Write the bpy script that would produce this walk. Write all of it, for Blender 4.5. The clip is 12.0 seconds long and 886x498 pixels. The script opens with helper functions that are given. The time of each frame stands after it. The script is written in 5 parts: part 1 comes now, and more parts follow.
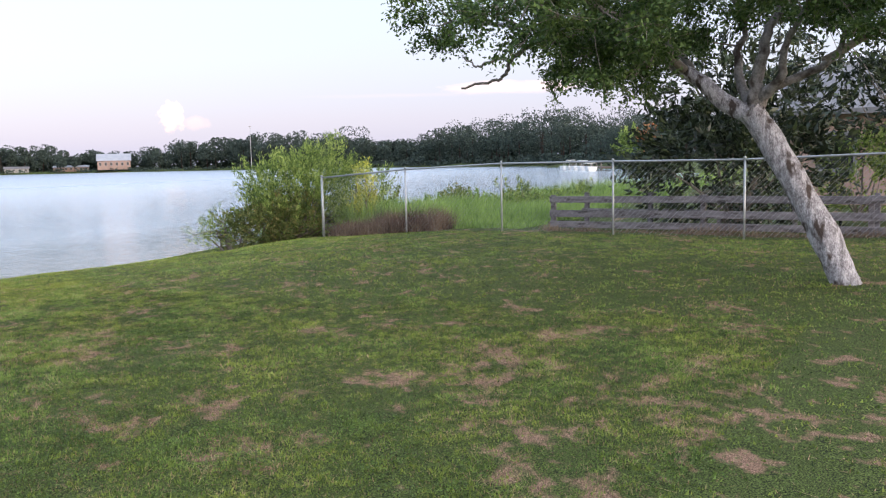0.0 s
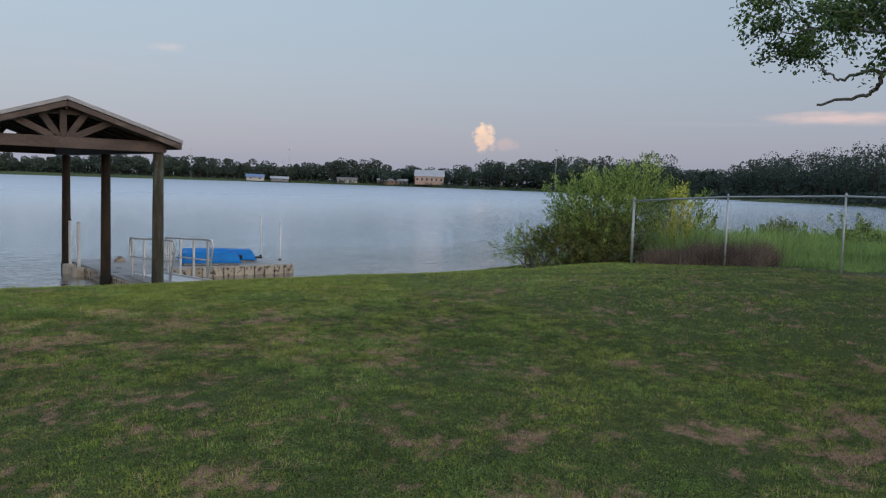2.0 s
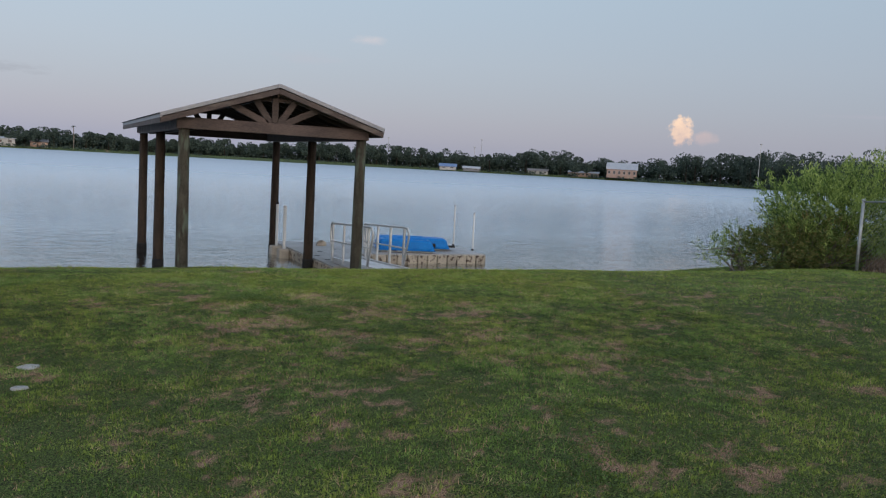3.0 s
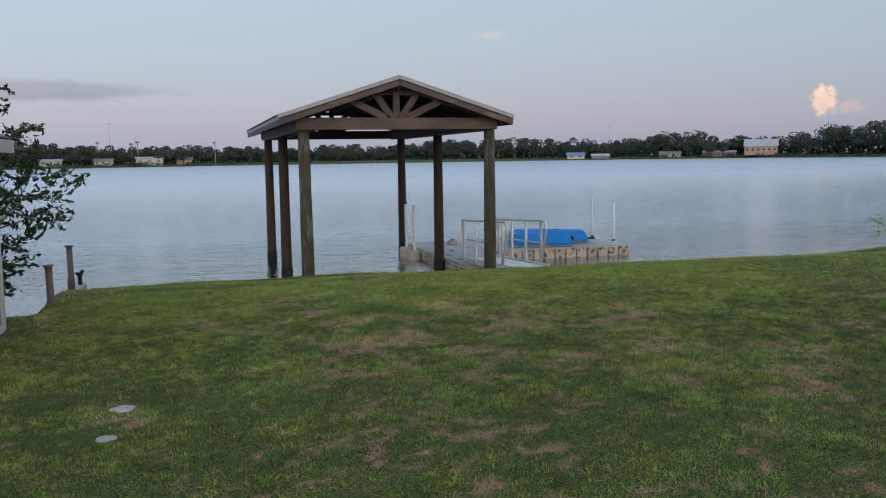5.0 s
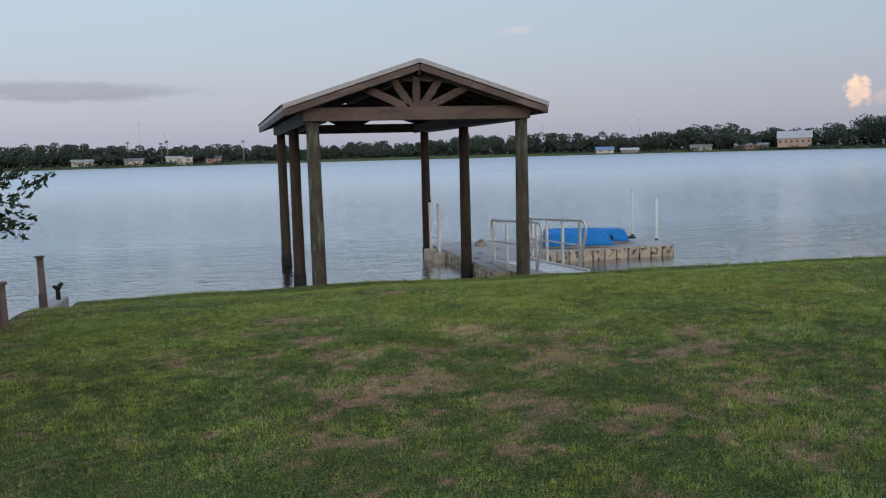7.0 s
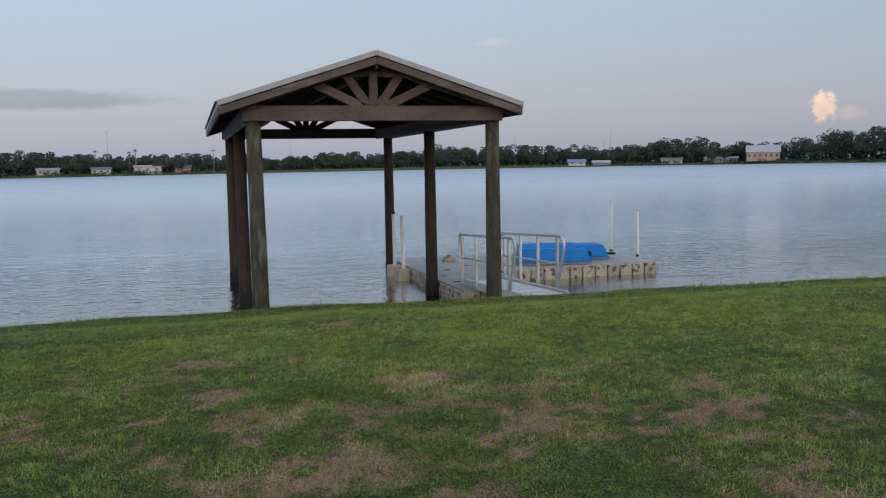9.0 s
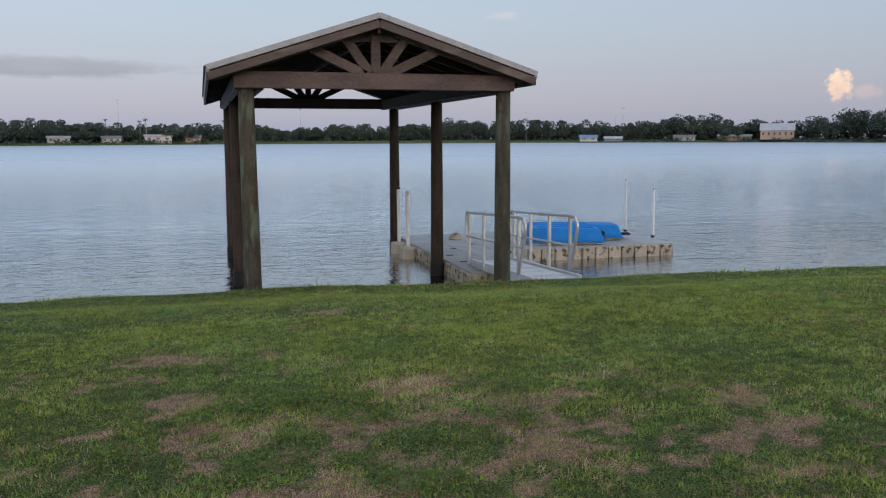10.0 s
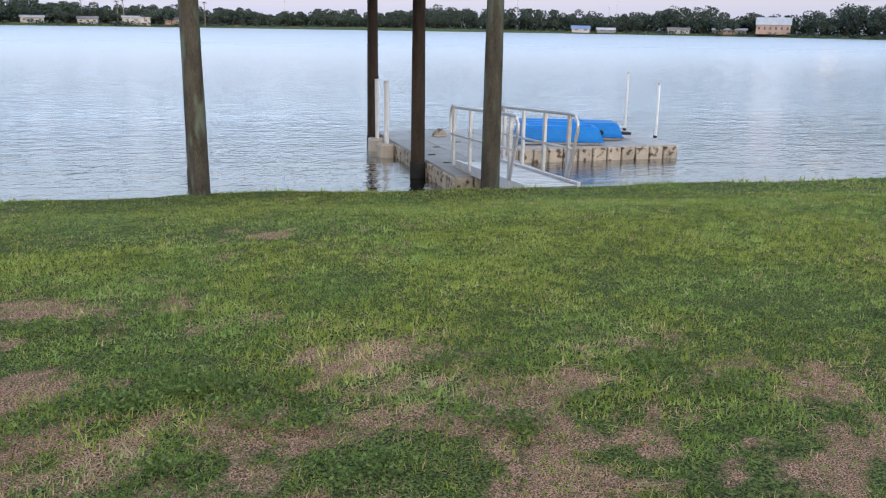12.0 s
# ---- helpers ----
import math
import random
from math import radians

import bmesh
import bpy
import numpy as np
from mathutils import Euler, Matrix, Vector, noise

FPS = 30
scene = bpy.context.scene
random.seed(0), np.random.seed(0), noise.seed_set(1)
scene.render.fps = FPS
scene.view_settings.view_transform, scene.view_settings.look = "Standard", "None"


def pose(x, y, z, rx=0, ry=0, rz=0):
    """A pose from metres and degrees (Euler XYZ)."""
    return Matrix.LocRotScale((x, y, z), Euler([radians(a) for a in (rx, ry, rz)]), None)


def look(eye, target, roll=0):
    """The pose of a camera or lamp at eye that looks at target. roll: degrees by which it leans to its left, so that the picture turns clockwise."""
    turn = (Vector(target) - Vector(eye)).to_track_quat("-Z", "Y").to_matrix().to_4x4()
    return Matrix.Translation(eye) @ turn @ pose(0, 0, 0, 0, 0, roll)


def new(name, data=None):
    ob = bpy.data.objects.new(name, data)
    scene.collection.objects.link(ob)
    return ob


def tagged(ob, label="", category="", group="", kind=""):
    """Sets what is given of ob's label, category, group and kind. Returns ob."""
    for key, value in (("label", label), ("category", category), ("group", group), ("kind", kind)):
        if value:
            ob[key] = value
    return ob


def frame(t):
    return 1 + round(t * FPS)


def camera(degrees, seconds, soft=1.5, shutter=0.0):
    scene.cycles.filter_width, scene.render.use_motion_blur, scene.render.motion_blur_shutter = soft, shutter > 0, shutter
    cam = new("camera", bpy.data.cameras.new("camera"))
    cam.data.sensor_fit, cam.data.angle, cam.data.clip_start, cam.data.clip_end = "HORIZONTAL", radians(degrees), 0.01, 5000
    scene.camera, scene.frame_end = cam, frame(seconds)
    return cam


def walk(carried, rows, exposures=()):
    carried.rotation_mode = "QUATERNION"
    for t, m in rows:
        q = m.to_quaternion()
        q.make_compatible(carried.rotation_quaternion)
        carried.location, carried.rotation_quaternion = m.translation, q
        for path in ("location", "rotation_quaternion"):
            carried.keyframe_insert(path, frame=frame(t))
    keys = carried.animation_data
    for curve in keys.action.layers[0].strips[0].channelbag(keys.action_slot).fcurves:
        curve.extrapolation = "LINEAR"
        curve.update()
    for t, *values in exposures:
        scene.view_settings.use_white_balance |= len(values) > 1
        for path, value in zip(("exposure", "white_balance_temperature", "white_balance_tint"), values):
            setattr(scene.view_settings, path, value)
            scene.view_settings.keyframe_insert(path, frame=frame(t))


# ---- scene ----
cam = camera(55.6, 12.0, 1.2)
PATH = [
    (0, (-2.956, -17.724, 1.614), (-1.262, -16.683, 1.403), -1.3),
    (0.5, (-2.785, -17.449, 1.595), (-1.156, -16.306, 1.389), -1.1),
    (1, (-2.721, -17.37, 1.574), (-1.191, -16.096, 1.395), -0.0),
    (1.5, (-2.614, -17.257, 1.529), (-1.243, -15.808, 1.384), 1.7),
    (2, (-2.525, -17.033, 1.503), (-1.287, -15.47, 1.347), 1.9),
    (2.5, (-2.486, -16.795, 1.505), (-1.333, -15.172, 1.313), 1.6),
    (3, (-2.401, -16.52, 1.498), (-1.539, -14.726, 1.302), 3.2),
    (3.5, (-2.351, -16.242, 1.384), (-1.758, -14.343, 1.171), 3.1),
    (5.5, (-1.848, -14.882, 1.411), (-1.302, -12.969, 1.2), -2.2),
    (6, (-1.73, -14.488, 1.36), (-1.308, -12.542, 1.174), -1.8),
    (6.5, (-1.627, -14.011, 1.345), (-1.217, -12.064, 1.142), -1.7),
    (7, (-1.475, -13.606, 1.363), (-0.97, -11.684, 1.139), -1.5),
    (7.5, (-1.315, -13.22, 1.34), (-0.764, -11.308, 1.135), -1.7),
    (9.5, (-0.738, -11.674, 1.279), (-0.168, -9.767, 1.081), -0.9),
    (10, (-0.593, -11.297, 1.278), (-0.047, -9.391, 1.018), -0.2),
    (10.5, (-0.47, -10.909, 1.221), (0.026, -9.004, 0.869), 0.5),
    (11, (-0.358, -10.586, 1.189), (0.113, -8.691, 0.754), 0.9),
    (11.5, (-0.177, -10.236, 1.219), (0.327, -8.368, 0.714), 1.2),
    (12, (-0.084, -9.833, 1.195), (0.482, -7.984, 0.684), 1.0),
]
EXPOSURES = [(0.0, 0.88, 6900, 17), (0.5, 0.78, 6850, 16), (1.0, 0.32, 6700, 13), (1.5, -0.12, 6550, 10), (2.0, -0.22, 6500, 10), (3.5, -0.18, 6500, 10),
             (7.5, -0.10, 6500, 10), (9.5, -0.18, 6500, 10), (10.0, -0.08, 6500, 11), (10.5, 0.10, 6550, 12), (11.0, 0.40, 6550, 13), (12.0, 0.65, 6550, 13)]
walk(cam, [(t, look(eye, target, roll)) for t, eye, target, roll in PATH], EXPOSURES)

# ---- dusk sky and light ----
world = bpy.data.worlds.new("dusk_sky")
scene.world = world
world.use_nodes = True
wn, wl = world.node_tree.nodes, world.node_tree.links
wn.clear()


def wnode(kind, **values):
    n = wn.new(kind)
    for key, value in values.items():
        n.inputs[key].default_value = value
    return n


def wmath(op, a, b=None, clamp=False):
    n = wn.new("ShaderNodeMath")
    n.operation, n.use_clamp = op, clamp
    for i, v in enumerate((a, b)):
        if v is None:
            continue
        if isinstance(v, (int, float)):
            n.inputs[i].default_value = v
        else:
            wl.new(v, n.inputs[i])
    return n.outputs[0]


def wmix(fac, a, b):
    n = wn.new("ShaderNodeMixRGB")
    for i, v in enumerate((fac, a, b)):
        if isinstance(v, (int, float)):
            n.inputs[i].default_value = v
        elif isinstance(v, tuple):
            n.inputs[i].default_value = (*v, 1)
        else:
            wl.new(v, n.inputs[i])
    return n.outputs[0]


def ramp(nodes, links, fac, stops):
    n = nodes.new("ShaderNodeValToRGB")
    while len(n.color_ramp.elements) < len(stops):
        n.color_ramp.elements.new(0.5)
    for el, (p, c) in zip(n.color_ramp.elements, stops):
        el.position, el.color = p, (*c, 1)
    if fac is not None:
        links.new(fac, n.inputs[0])
    return n.outputs[0]


sky = wn.new("ShaderNodeTexSky")
sky.sky_type, sky.sun_disc = "NISHITA", False
sky.sun_elevation, sky.sun_rotation = radians(3), radians(180)
direction = wn.new("ShaderNodeTexCoord").outputs["Generated"]
split = wn.new("ShaderNodeSeparateXYZ")
wl.new(direction, split.inputs[0])
sx, sy, sz = split.outputs
# colours of the sky by height above the horizon, on the side away from the sunset
band = ramp(wn, wl, sz, [(0.0, (0.265, 0.315, 0.445)), (0.05, (0.305, 0.345, 0.470)), (0.12, (0.345, 0.405, 0.525)),
                         (0.25, (0.375, 0.480, 0.600)), (0.5, (0.42, 0.57, 0.76)), (1.0, (0.48, 0.67, 0.96))])
# a warmer, brighter sky towards the sunset behind the walker
paler = wn.new("ShaderNodeVectorMath")
paler.operation = "SCALE"
wl.new(band, paler.inputs[0])
wl.new(wmath("SUBTRACT", 1.09, wmath("MULTIPLY", sx, 0.17)), paler.inputs["Scale"])
band = paler.outputs[0]
glow = wmath("MULTIPLY", wmath("MULTIPLY", sy, -1, True), wmath("SUBTRACT", 1, wmath("ABSOLUTE", sz), True), True)
band = wmix(wmath("MULTIPLY", glow, 1.0), band, (3.0, 2.75, 2.45))


def at_angle(azimuth, height):
    """Angles, in degrees, of a sky direction from a bearing (from +y, clockwise) and a height."""
    az = wmath("MULTIPLY", wmath("ARCTAN2", sx, sy), 180 / math.pi)
    el = wmath("MULTIPLY", wmath("ARCSINE", sz), 180 / math.pi)
    return wmath("SUBTRACT", az, azimuth), wmath("SUBTRACT", el, height)


def cloud(azimuth, height, wide, tall, scale, edge, colour, lower, strength, stretch=1.0, hard=0.25):
    """One cloud: an oval of sky whose outline is broken by noise."""
    da, de = at_angle(azimuth, height)
    noise_in = wn.new("ShaderNodeCombineXYZ")
    wl.new(wmath("MULTIPLY", da, scale), noise_in.inputs[0])
    wl.new(wmath("MULTIPLY", de, scale * stretch), noise_in.inputs[1])
    noise_in.inputs[2].default_value = azimuth
    tex = wn.new("ShaderNodeTexNoise")
    tex.inputs["Scale"].default_value, tex.inputs["Detail"].default_value, tex.inputs["Roughness"].default_value = 1.0, 6, 0.6
    wl.new(noise_in.outputs[0], tex.inputs["Vector"])
    a2 = wmath("POWER", wmath("ABSOLUTE", wmath("DIVIDE", da, wide)), 2)
    e2 = wmath("POWER", wmath("ABSOLUTE", wmath("DIVIDE", de, tall)), 2)
    inside = wmath("SUBTRACT", 1, wmath("SQRT", wmath("ADD", a2, e2)))
    puffed = wmath("ADD", inside, wmath("MULTIPLY", wmath("SUBTRACT", tex.outputs["Fac"], 0.5), edge))
    mask = wmath("MULTIPLY", wmath("DIVIDE", puffed, hard, True), strength)
    shade = wmath("ADD", wmath("ADD", wmath("MULTIPLY", de, 0.5 / tall), 0.45),
                  wmath("MULTIPLY", wmath("SUBTRACT", tex.outputs["Fac"], 0.5), 1.2), True)
    return mask, wmix(shade, lower, colour)


for spec in (
    (40.9, 3.15, 0.85, 1.1, 2.2, 1.3, (1.0, 0.70, 0.53), (0.60, 0.46, 0.47), 0.95, 1.0, 0.4),
    (42.4, 2.7, 1.0, 0.5, 1.6, 1.2, (0.66, 0.47, 0.48), (0.52, 0.42, 0.48), 0.4, 1.0, 0.6),
    (63.5, 4.75, 5.2, 0.5, 0.55, 1.0, (0.86, 0.60, 0.56), (0.66, 0.50, 0.54), 0.75, 4.0, 0.8),
    (56.0, 4.35, 8.0, 0.18, 0.5, 0.9, (0.36, 0.37, 0.50), (0.36, 0.37, 0.50), 0.6, 6.0, 0.9),
    (-8.5, 4.45, 8.5, 0.7, 0.4, 1.25, (0.29, 0.325, 0.445), (0.22, 0.26, 0.385), 1.0, 3.5, 0.42),
    (16.0, 6.6, 2.6, 0.5, 0.8, 1.3, (0.40, 0.42, 0.54), (0.38, 0.40, 0.52), 0.5, 3.0, 0.9),
    (20.0, 8.0, 1.4, 0.35, 1.0, 1.2, (0.62, 0.54, 0.58), (0.55, 0.50, 0.58), 0.5, 2.0, 0.9),
    (2.0, 11.8, 14.0, 1.3, 0.35, 1.4, (0.66, 0.58, 0.60), (0.55, 0.52, 0.60), 0.5, 4.0, 1.2),
):
    mask, tone = cloud(*spec)
    band = wmix(mask, band, tone)

high = wnode("ShaderNodeBackground", Strength=0.05)
low = wnode("ShaderNodeBackground", Strength=1.13)
wl.new(sky.outputs[0], high.inputs["Color"])
wl.new(band, low.inputs["Color"])
both = wn.new("ShaderNodeAddShader")
wl.new(high.outputs[0], both.inputs[0])
wl.new(low.outputs[0], both.inputs[1])
wl.new(both.outputs[0], wn.new("ShaderNodeOutputWorld").inputs["Surface"])

sun_data = bpy.data.lights.new("sun", "SUN")
sun_data.energy, sun_data.angle, sun_data.color = 0.7, radians(25), (1.0, 0.92, 0.84)
sun = new("sun", sun_data)
sun.matrix_world = look((-8, -40, 9), (0, 0, 0))

# ---- materials ----


def mat(name, c1, c2, scale=4.0, rough=0.8, bump=0.2, grain=60.0, stretch=(1, 1, 1), metal=0.0, vary=0.15,
        stain=None, stain_at=(0.58, 0.72), stain_scale=1.5, depth=0.01, island=False, sheen=0.5, placed=False):
    """Two-scale noise colour between c1 and c2, fine grain and bump, and optional stains."""
    m = bpy.data.materials.new(name)
    m.use_nodes = True
    n, l = m.node_tree.nodes, m.node_tree.links
    bsdf = n["Principled BSDF"]
    coord, mp = n.new("ShaderNodeTexCoord"), n.new("ShaderNodeMapping")
    mp.inputs["Scale"].default_value = stretch
    l.new(n.new("ShaderNodeNewGeometry").outputs["Position"] if placed else coord.outputs["Object"], mp.inputs[0])

    def tex(s, detail=5.0):
        t = n.new("ShaderNodeTexNoise")
        t.inputs["Scale"].default_value, t.inputs["Detail"].default_value = s, detail
        l.new(mp.outputs[0], t.inputs["Vector"])
        return t.outputs["Fac"]

    def mix(fac, a, b, kind="MIX"):
        x = n.new("ShaderNodeMixRGB")
        x.blend_type = kind
        for i, v in enumerate((fac, a, b)):
            if isinstance(v, (int, float)):
                x.inputs[i].default_value = v
            elif isinstance(v, tuple):
                x.inputs[i].default_value = (*v, 1)
            else:
                l.new(v, x.inputs[i])
        return x.outputs[0]

    broad, fine = tex(scale), tex(grain, 3.0)
    col = ramp(n, l, broad, [(0.35, c1), (0.65, c2)])
    col = mix(0.35, col, ramp(n, l, fine, [(0.3, tuple(0.55 * c for c in c1)), (0.7, tuple(min(1, 1.35 * c) for c in c2))]))
    if stain:
        patch = ramp(n, l, tex(stain_scale, 8.0), [(stain_at[0], (0, 0, 0)), (stain_at[1], (1, 1, 1))])
        col = mix(patch, col, stain)
    if vary:
        rnd = n.new("ShaderNodeNewGeometry").outputs["Random Per Island"] if island else n.new("ShaderNodeObjectInfo").outputs["Random"]
        hsv = n.new("ShaderNodeHueSaturation")
        mr = n.new("ShaderNodeMapRange")
        l.new(rnd, mr.inputs[0])
        mr.inputs[3].default_value, mr.inputs[4].default_value = 1 - vary, 1 + vary
        l.new(mr.outputs[0], hsv.inputs["Value"])
        l.new(col, hsv.inputs["Color"])
        col = hsv.outputs[0]
    l.new(col, bsdf.inputs["Base Color"])
    bsdf.inputs["Roughness"].default_value, bsdf.inputs["Metallic"].default_value = rough, metal
    bsdf.inputs["Specular IOR Level"].default_value = sheen
    if bump:
        b = n.new("ShaderNodeBump")
        b.inputs["Strength"].default_value, b.inputs["Distance"].default_value = bump, depth
        l.new(mix(0.5, broad, fine), b.inputs["Height"])
        l.new(b.outputs[0], bsdf.inputs["Normal"])
    return m


def leaf_mat(name, c1, c2, c3, rough=0.55, through_light=0.25):
    """Leaves: each one its own tone, some light passing through."""
    m = bpy.data.materials.new(name)
    m.use_nodes = True
    n, l = m.node_tree.nodes, m.node_tree.links
    bsdf, out = n["Principled BSDF"], n["Material Output"]
    rnd = n.new("ShaderNodeNewGeometry").outputs["Random Per Island"]
    t = n.new("ShaderNodeTexNoise")
    t.inputs["Scale"].default_value = 1.3
    l.new(n.new("ShaderNodeTexCoord").outputs["Object"], t.inputs["Vector"])
    add = n.new("ShaderNodeMath")
    add.operation = "MULTIPLY_ADD"
    l.new(t.outputs["Fac"], add.inputs[0])
    add.inputs[1].default_value = 0.8
    sub = n.new("ShaderNodeMath")
    sub.operation = "MULTIPLY_ADD"
    l.new(rnd, sub.inputs[0])
    sub.inputs[1].default_value, sub.inputs[2].default_value = 0.6, -0.2
    l.new(sub.outputs[0], add.inputs[2])
    col = ramp(n, l, add.outputs[0], [(0.2, c1), (0.5, c2), (0.85, c3)])
    l.new(col, bsdf.inputs["Base Color"])
    bsdf.inputs["Roughness"].default_value = rough
    bsdf.inputs["Specular IOR Level"].default_value = 0.3
    tr = n.new("ShaderNodeBsdfTranslucent")
    l.new(col, tr.inputs["Color"])
    mixer = n.new("ShaderNodeMixShader")
    mixer.inputs[0].default_value = through_light
    l.new(bsdf.outputs[0], mixer.inputs[1])
    l.new(tr.outputs[0], mixer.inputs[2])
    l.new(mixer.outputs[0], out.inputs["Surface"])
    return m


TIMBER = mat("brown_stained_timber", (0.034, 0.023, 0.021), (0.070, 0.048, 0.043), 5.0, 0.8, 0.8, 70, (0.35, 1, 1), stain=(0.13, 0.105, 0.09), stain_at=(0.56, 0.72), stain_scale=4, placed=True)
# rough timber with the shade under the boathouse roof painted into its colour
RAFTER = mat("darkened_rough_timber", (0.022, 0.016, 0.013), (0.042, 0.030, 0.024), 3.0, 0.85, 0.4, 60, sheen=0.15)
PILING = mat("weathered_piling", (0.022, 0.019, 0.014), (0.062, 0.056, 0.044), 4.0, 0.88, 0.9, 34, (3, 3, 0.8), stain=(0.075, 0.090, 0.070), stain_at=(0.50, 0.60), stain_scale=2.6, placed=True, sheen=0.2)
DARK_PILING = mat("dark_brown_piling", (0.020, 0.015, 0.012), (0.044, 0.031, 0.023), 5.0, 0.85, 0.8, 40, (3, 3, 0.5), placed=True, sheen=0.15)
SHINGLE = mat("grey_shingle", (0.05, 0.049, 0.05), (0.09, 0.087, 0.088), 6.0, 0.95, 0.6, 120, placed=True)
WHITE_TRIM = mat("white_metal_edge", (0.15, 0.15, 0.17), (0.21, 0.21, 0.23), 5.0, 0.5, 0.05, 60)
DOCK_TAN = mat("tan_dock_plastic", (0.22, 0.185, 0.145), (0.33, 0.28, 0.22), 4.0, 0.7, 0.2, 50, stain=(0.05, 0.03, 0.02), stain_at=(0.52, 0.62), stain_scale=8.5, placed=True)
DOCK_TOP = mat("dock_deck_plastic", (0.21, 0.205, 0.205), (0.285, 0.28, 0.275), 3.0, 0.75, 0.2, 70, stain=(0.18, 0.16, 0.14), stain_at=(0.58, 0.75), placed=True)
BRACKET = mat("pile_bracket_plastic", (0.24, 0.21, 0.18), (0.34, 0.30, 0.25), 4.0, 0.75, 0.2, 50)
ALLOY = mat("brushed_aluminium", (0.44, 0.44, 0.45), (0.56, 0.56, 0.57), 6.0, 0.42, 0.08, 120, metal=0.6)
GALVANISED = mat("galvanised_steel", (0.24, 0.25, 0.26), (0.36, 0.37, 0.38), 9.0, 0.5, 0.1, 120, metal=0.5)
PVC = mat("white_pvc", (0.34, 0.34, 0.35), (0.44, 0.44, 0.445), 6.0, 0.5, 0.05, 60, stain=(0.45, 0.42, 0.36))
BLUE_HULL = mat("blue_moulded_plastic", (0.003, 0.110, 0.35), (0.005, 0.145, 0.43), 3.0, 0.5, 0.05, 40, vary=0.0, sheen=0.12)
WHITE_HULL = mat("white_hull_plastic", (0.55, 0.55, 0.53), (0.66, 0.66, 0.64), 4.0, 0.5, 0.05, 50, stain=(0.35, 0.32, 0.27))
BLACK = mat("black_rubber", (0.010, 0.010, 0.011), (0.024, 0.023, 0.022), 8.0, 0.7, 0.1, 60, sheen=0.12)
SHED_PAINT = mat("grey_white_siding_paint", (0.31, 0.295, 0.29), (0.40, 0.38, 0.37), 2.0, 0.75, 0.25, 90, (1, 1, 0.3), stain=(0.22, 0.195, 0.175), stain_at=(0.62, 0.8))
SHED_TRIM = mat("pale_trim_paint", (0.28, 0.272, 0.27), (0.36, 0.35, 0.345), 3.0, 0.7, 0.15, 90)
DARK_GAP = mat("dark_gap", (0.03, 0.03, 0.03), (0.06, 0.055, 0.05), 6.0, 0.9, 0.2, 60)
CONCRETE = mat("weathered_concrete", (0.19, 0.185, 0.175), (0.29, 0.28, 0.27), 3.0, 0.9, 0.5, 60, stain=(0.17, 0.155, 0.13))
RUST_PIPE = mat("rusty_brown_pipe", (0.06, 0.042, 0.037), (0.11, 0.078, 0.068), 6.0, 0.8, 0.4, 60)
GREY_BOARD = mat("weathered_grey_board", (0.075, 0.066, 0.074), (0.19, 0.172, 0.185), 4.0, 0.9, 0.7, 70, (1, 1, 4), stain=(0.03, 0.024, 0.022), stain_at=(0.55, 0.68), stain_scale=3, placed=True)
BARK = mat("pale_lichen_bark", (0.10, 0.092, 0.098), (0.42, 0.41, 0.44), 10.0, 0.95, 1.0, 40, (1.7, 1.7, 0.8), stain=(0.055, 0.042, 0.038), stain_at=(0.53, 0.62), stain_scale=4.2, depth=0.03, vary=0, sheen=0.2)
LIMB_BARK = mat("grey_limb_bark", (0.085, 0.075, 0.070), (0.24, 0.225, 0.22), 9.0, 0.95, 0.9, 40, stain=(0.05, 0.038, 0.032), stain_at=(0.52, 0.64), stain_scale=4.0, depth=0.02, vary=0, sheen=0.2)
TWIG = mat("grey_brown_twig", (0.11, 0.09, 0.075), (0.2, 0.17, 0.145), 8.0, 0.9, 0.5, 60)
OAK_LEAF = leaf_mat("tree_leaf", (0.028, 0.056, 0.016), (0.052, 0.098, 0.024), (0.11, 0.17, 0.042))
LAUREL_LEAF = leaf_mat("broad_dark_leaf", (0.012, 0.018, 0.011), (0.028, 0.04, 0.022), (0.06, 0.08, 0.03), 0.4, 0.15)
MYRTLE_LEAF = leaf_mat("myrtle_leaf", (0.018, 0.032, 0.014), (0.034, 0.055, 0.022), (0.06, 0.09, 0.035))
PINK = leaf_mat("pink_blossom", (0.30, 0.12, 0.17), (0.40, 0.18, 0.24), (0.48, 0.25, 0.3))
WILLOW_LEAF = leaf_mat("willow_leaf", (0.055, 0.095, 0.025), (0.18, 0.26, 0.06), (0.38, 0.45, 0.13), 0.6, 0.4)
YELLOW_LEAF = leaf_mat("yellow_shoot_leaf", (0.32, 0.32, 0.05), (0.46, 0.46, 0.08), (0.6, 0.58, 0.13), 0.6, 0.35)
RUST_LEAF = leaf_mat("rusty_leaf", (0.07, 0.11, 0.03), (0.14, 0.18, 0.05), (0.27, 0.21, 0.085), 0.6, 0.25)
DRY_GRASS = leaf_mat("dry_brown_grass", (0.08, 0.052, 0.04), (0.17, 0.115, 0.085), (0.32, 0.24, 0.17), 0.8, 0.2)
REED = leaf_mat("reed_grass", (0.12, 0.20, 0.055), (0.22, 0.34, 0.09), (0.36, 0.48, 0.15), 0.6, 0.4)
WEED_LEAF = leaf_mat("weed_leaf", (0.040, 0.070, 0.016), (0.075, 0.125, 0.026), (0.13, 0.20, 0.042), 0.5, 0.25)
# distance haze is mixed into these leaf tones as a blue-grey tint
FAR_LEAF = leaf_mat("hazed_woodland_leaf", (0.026, 0.040, 0.034), (0.036, 0.054, 0.044), (0.056, 0.080, 0.060), 0.8, 0.1)
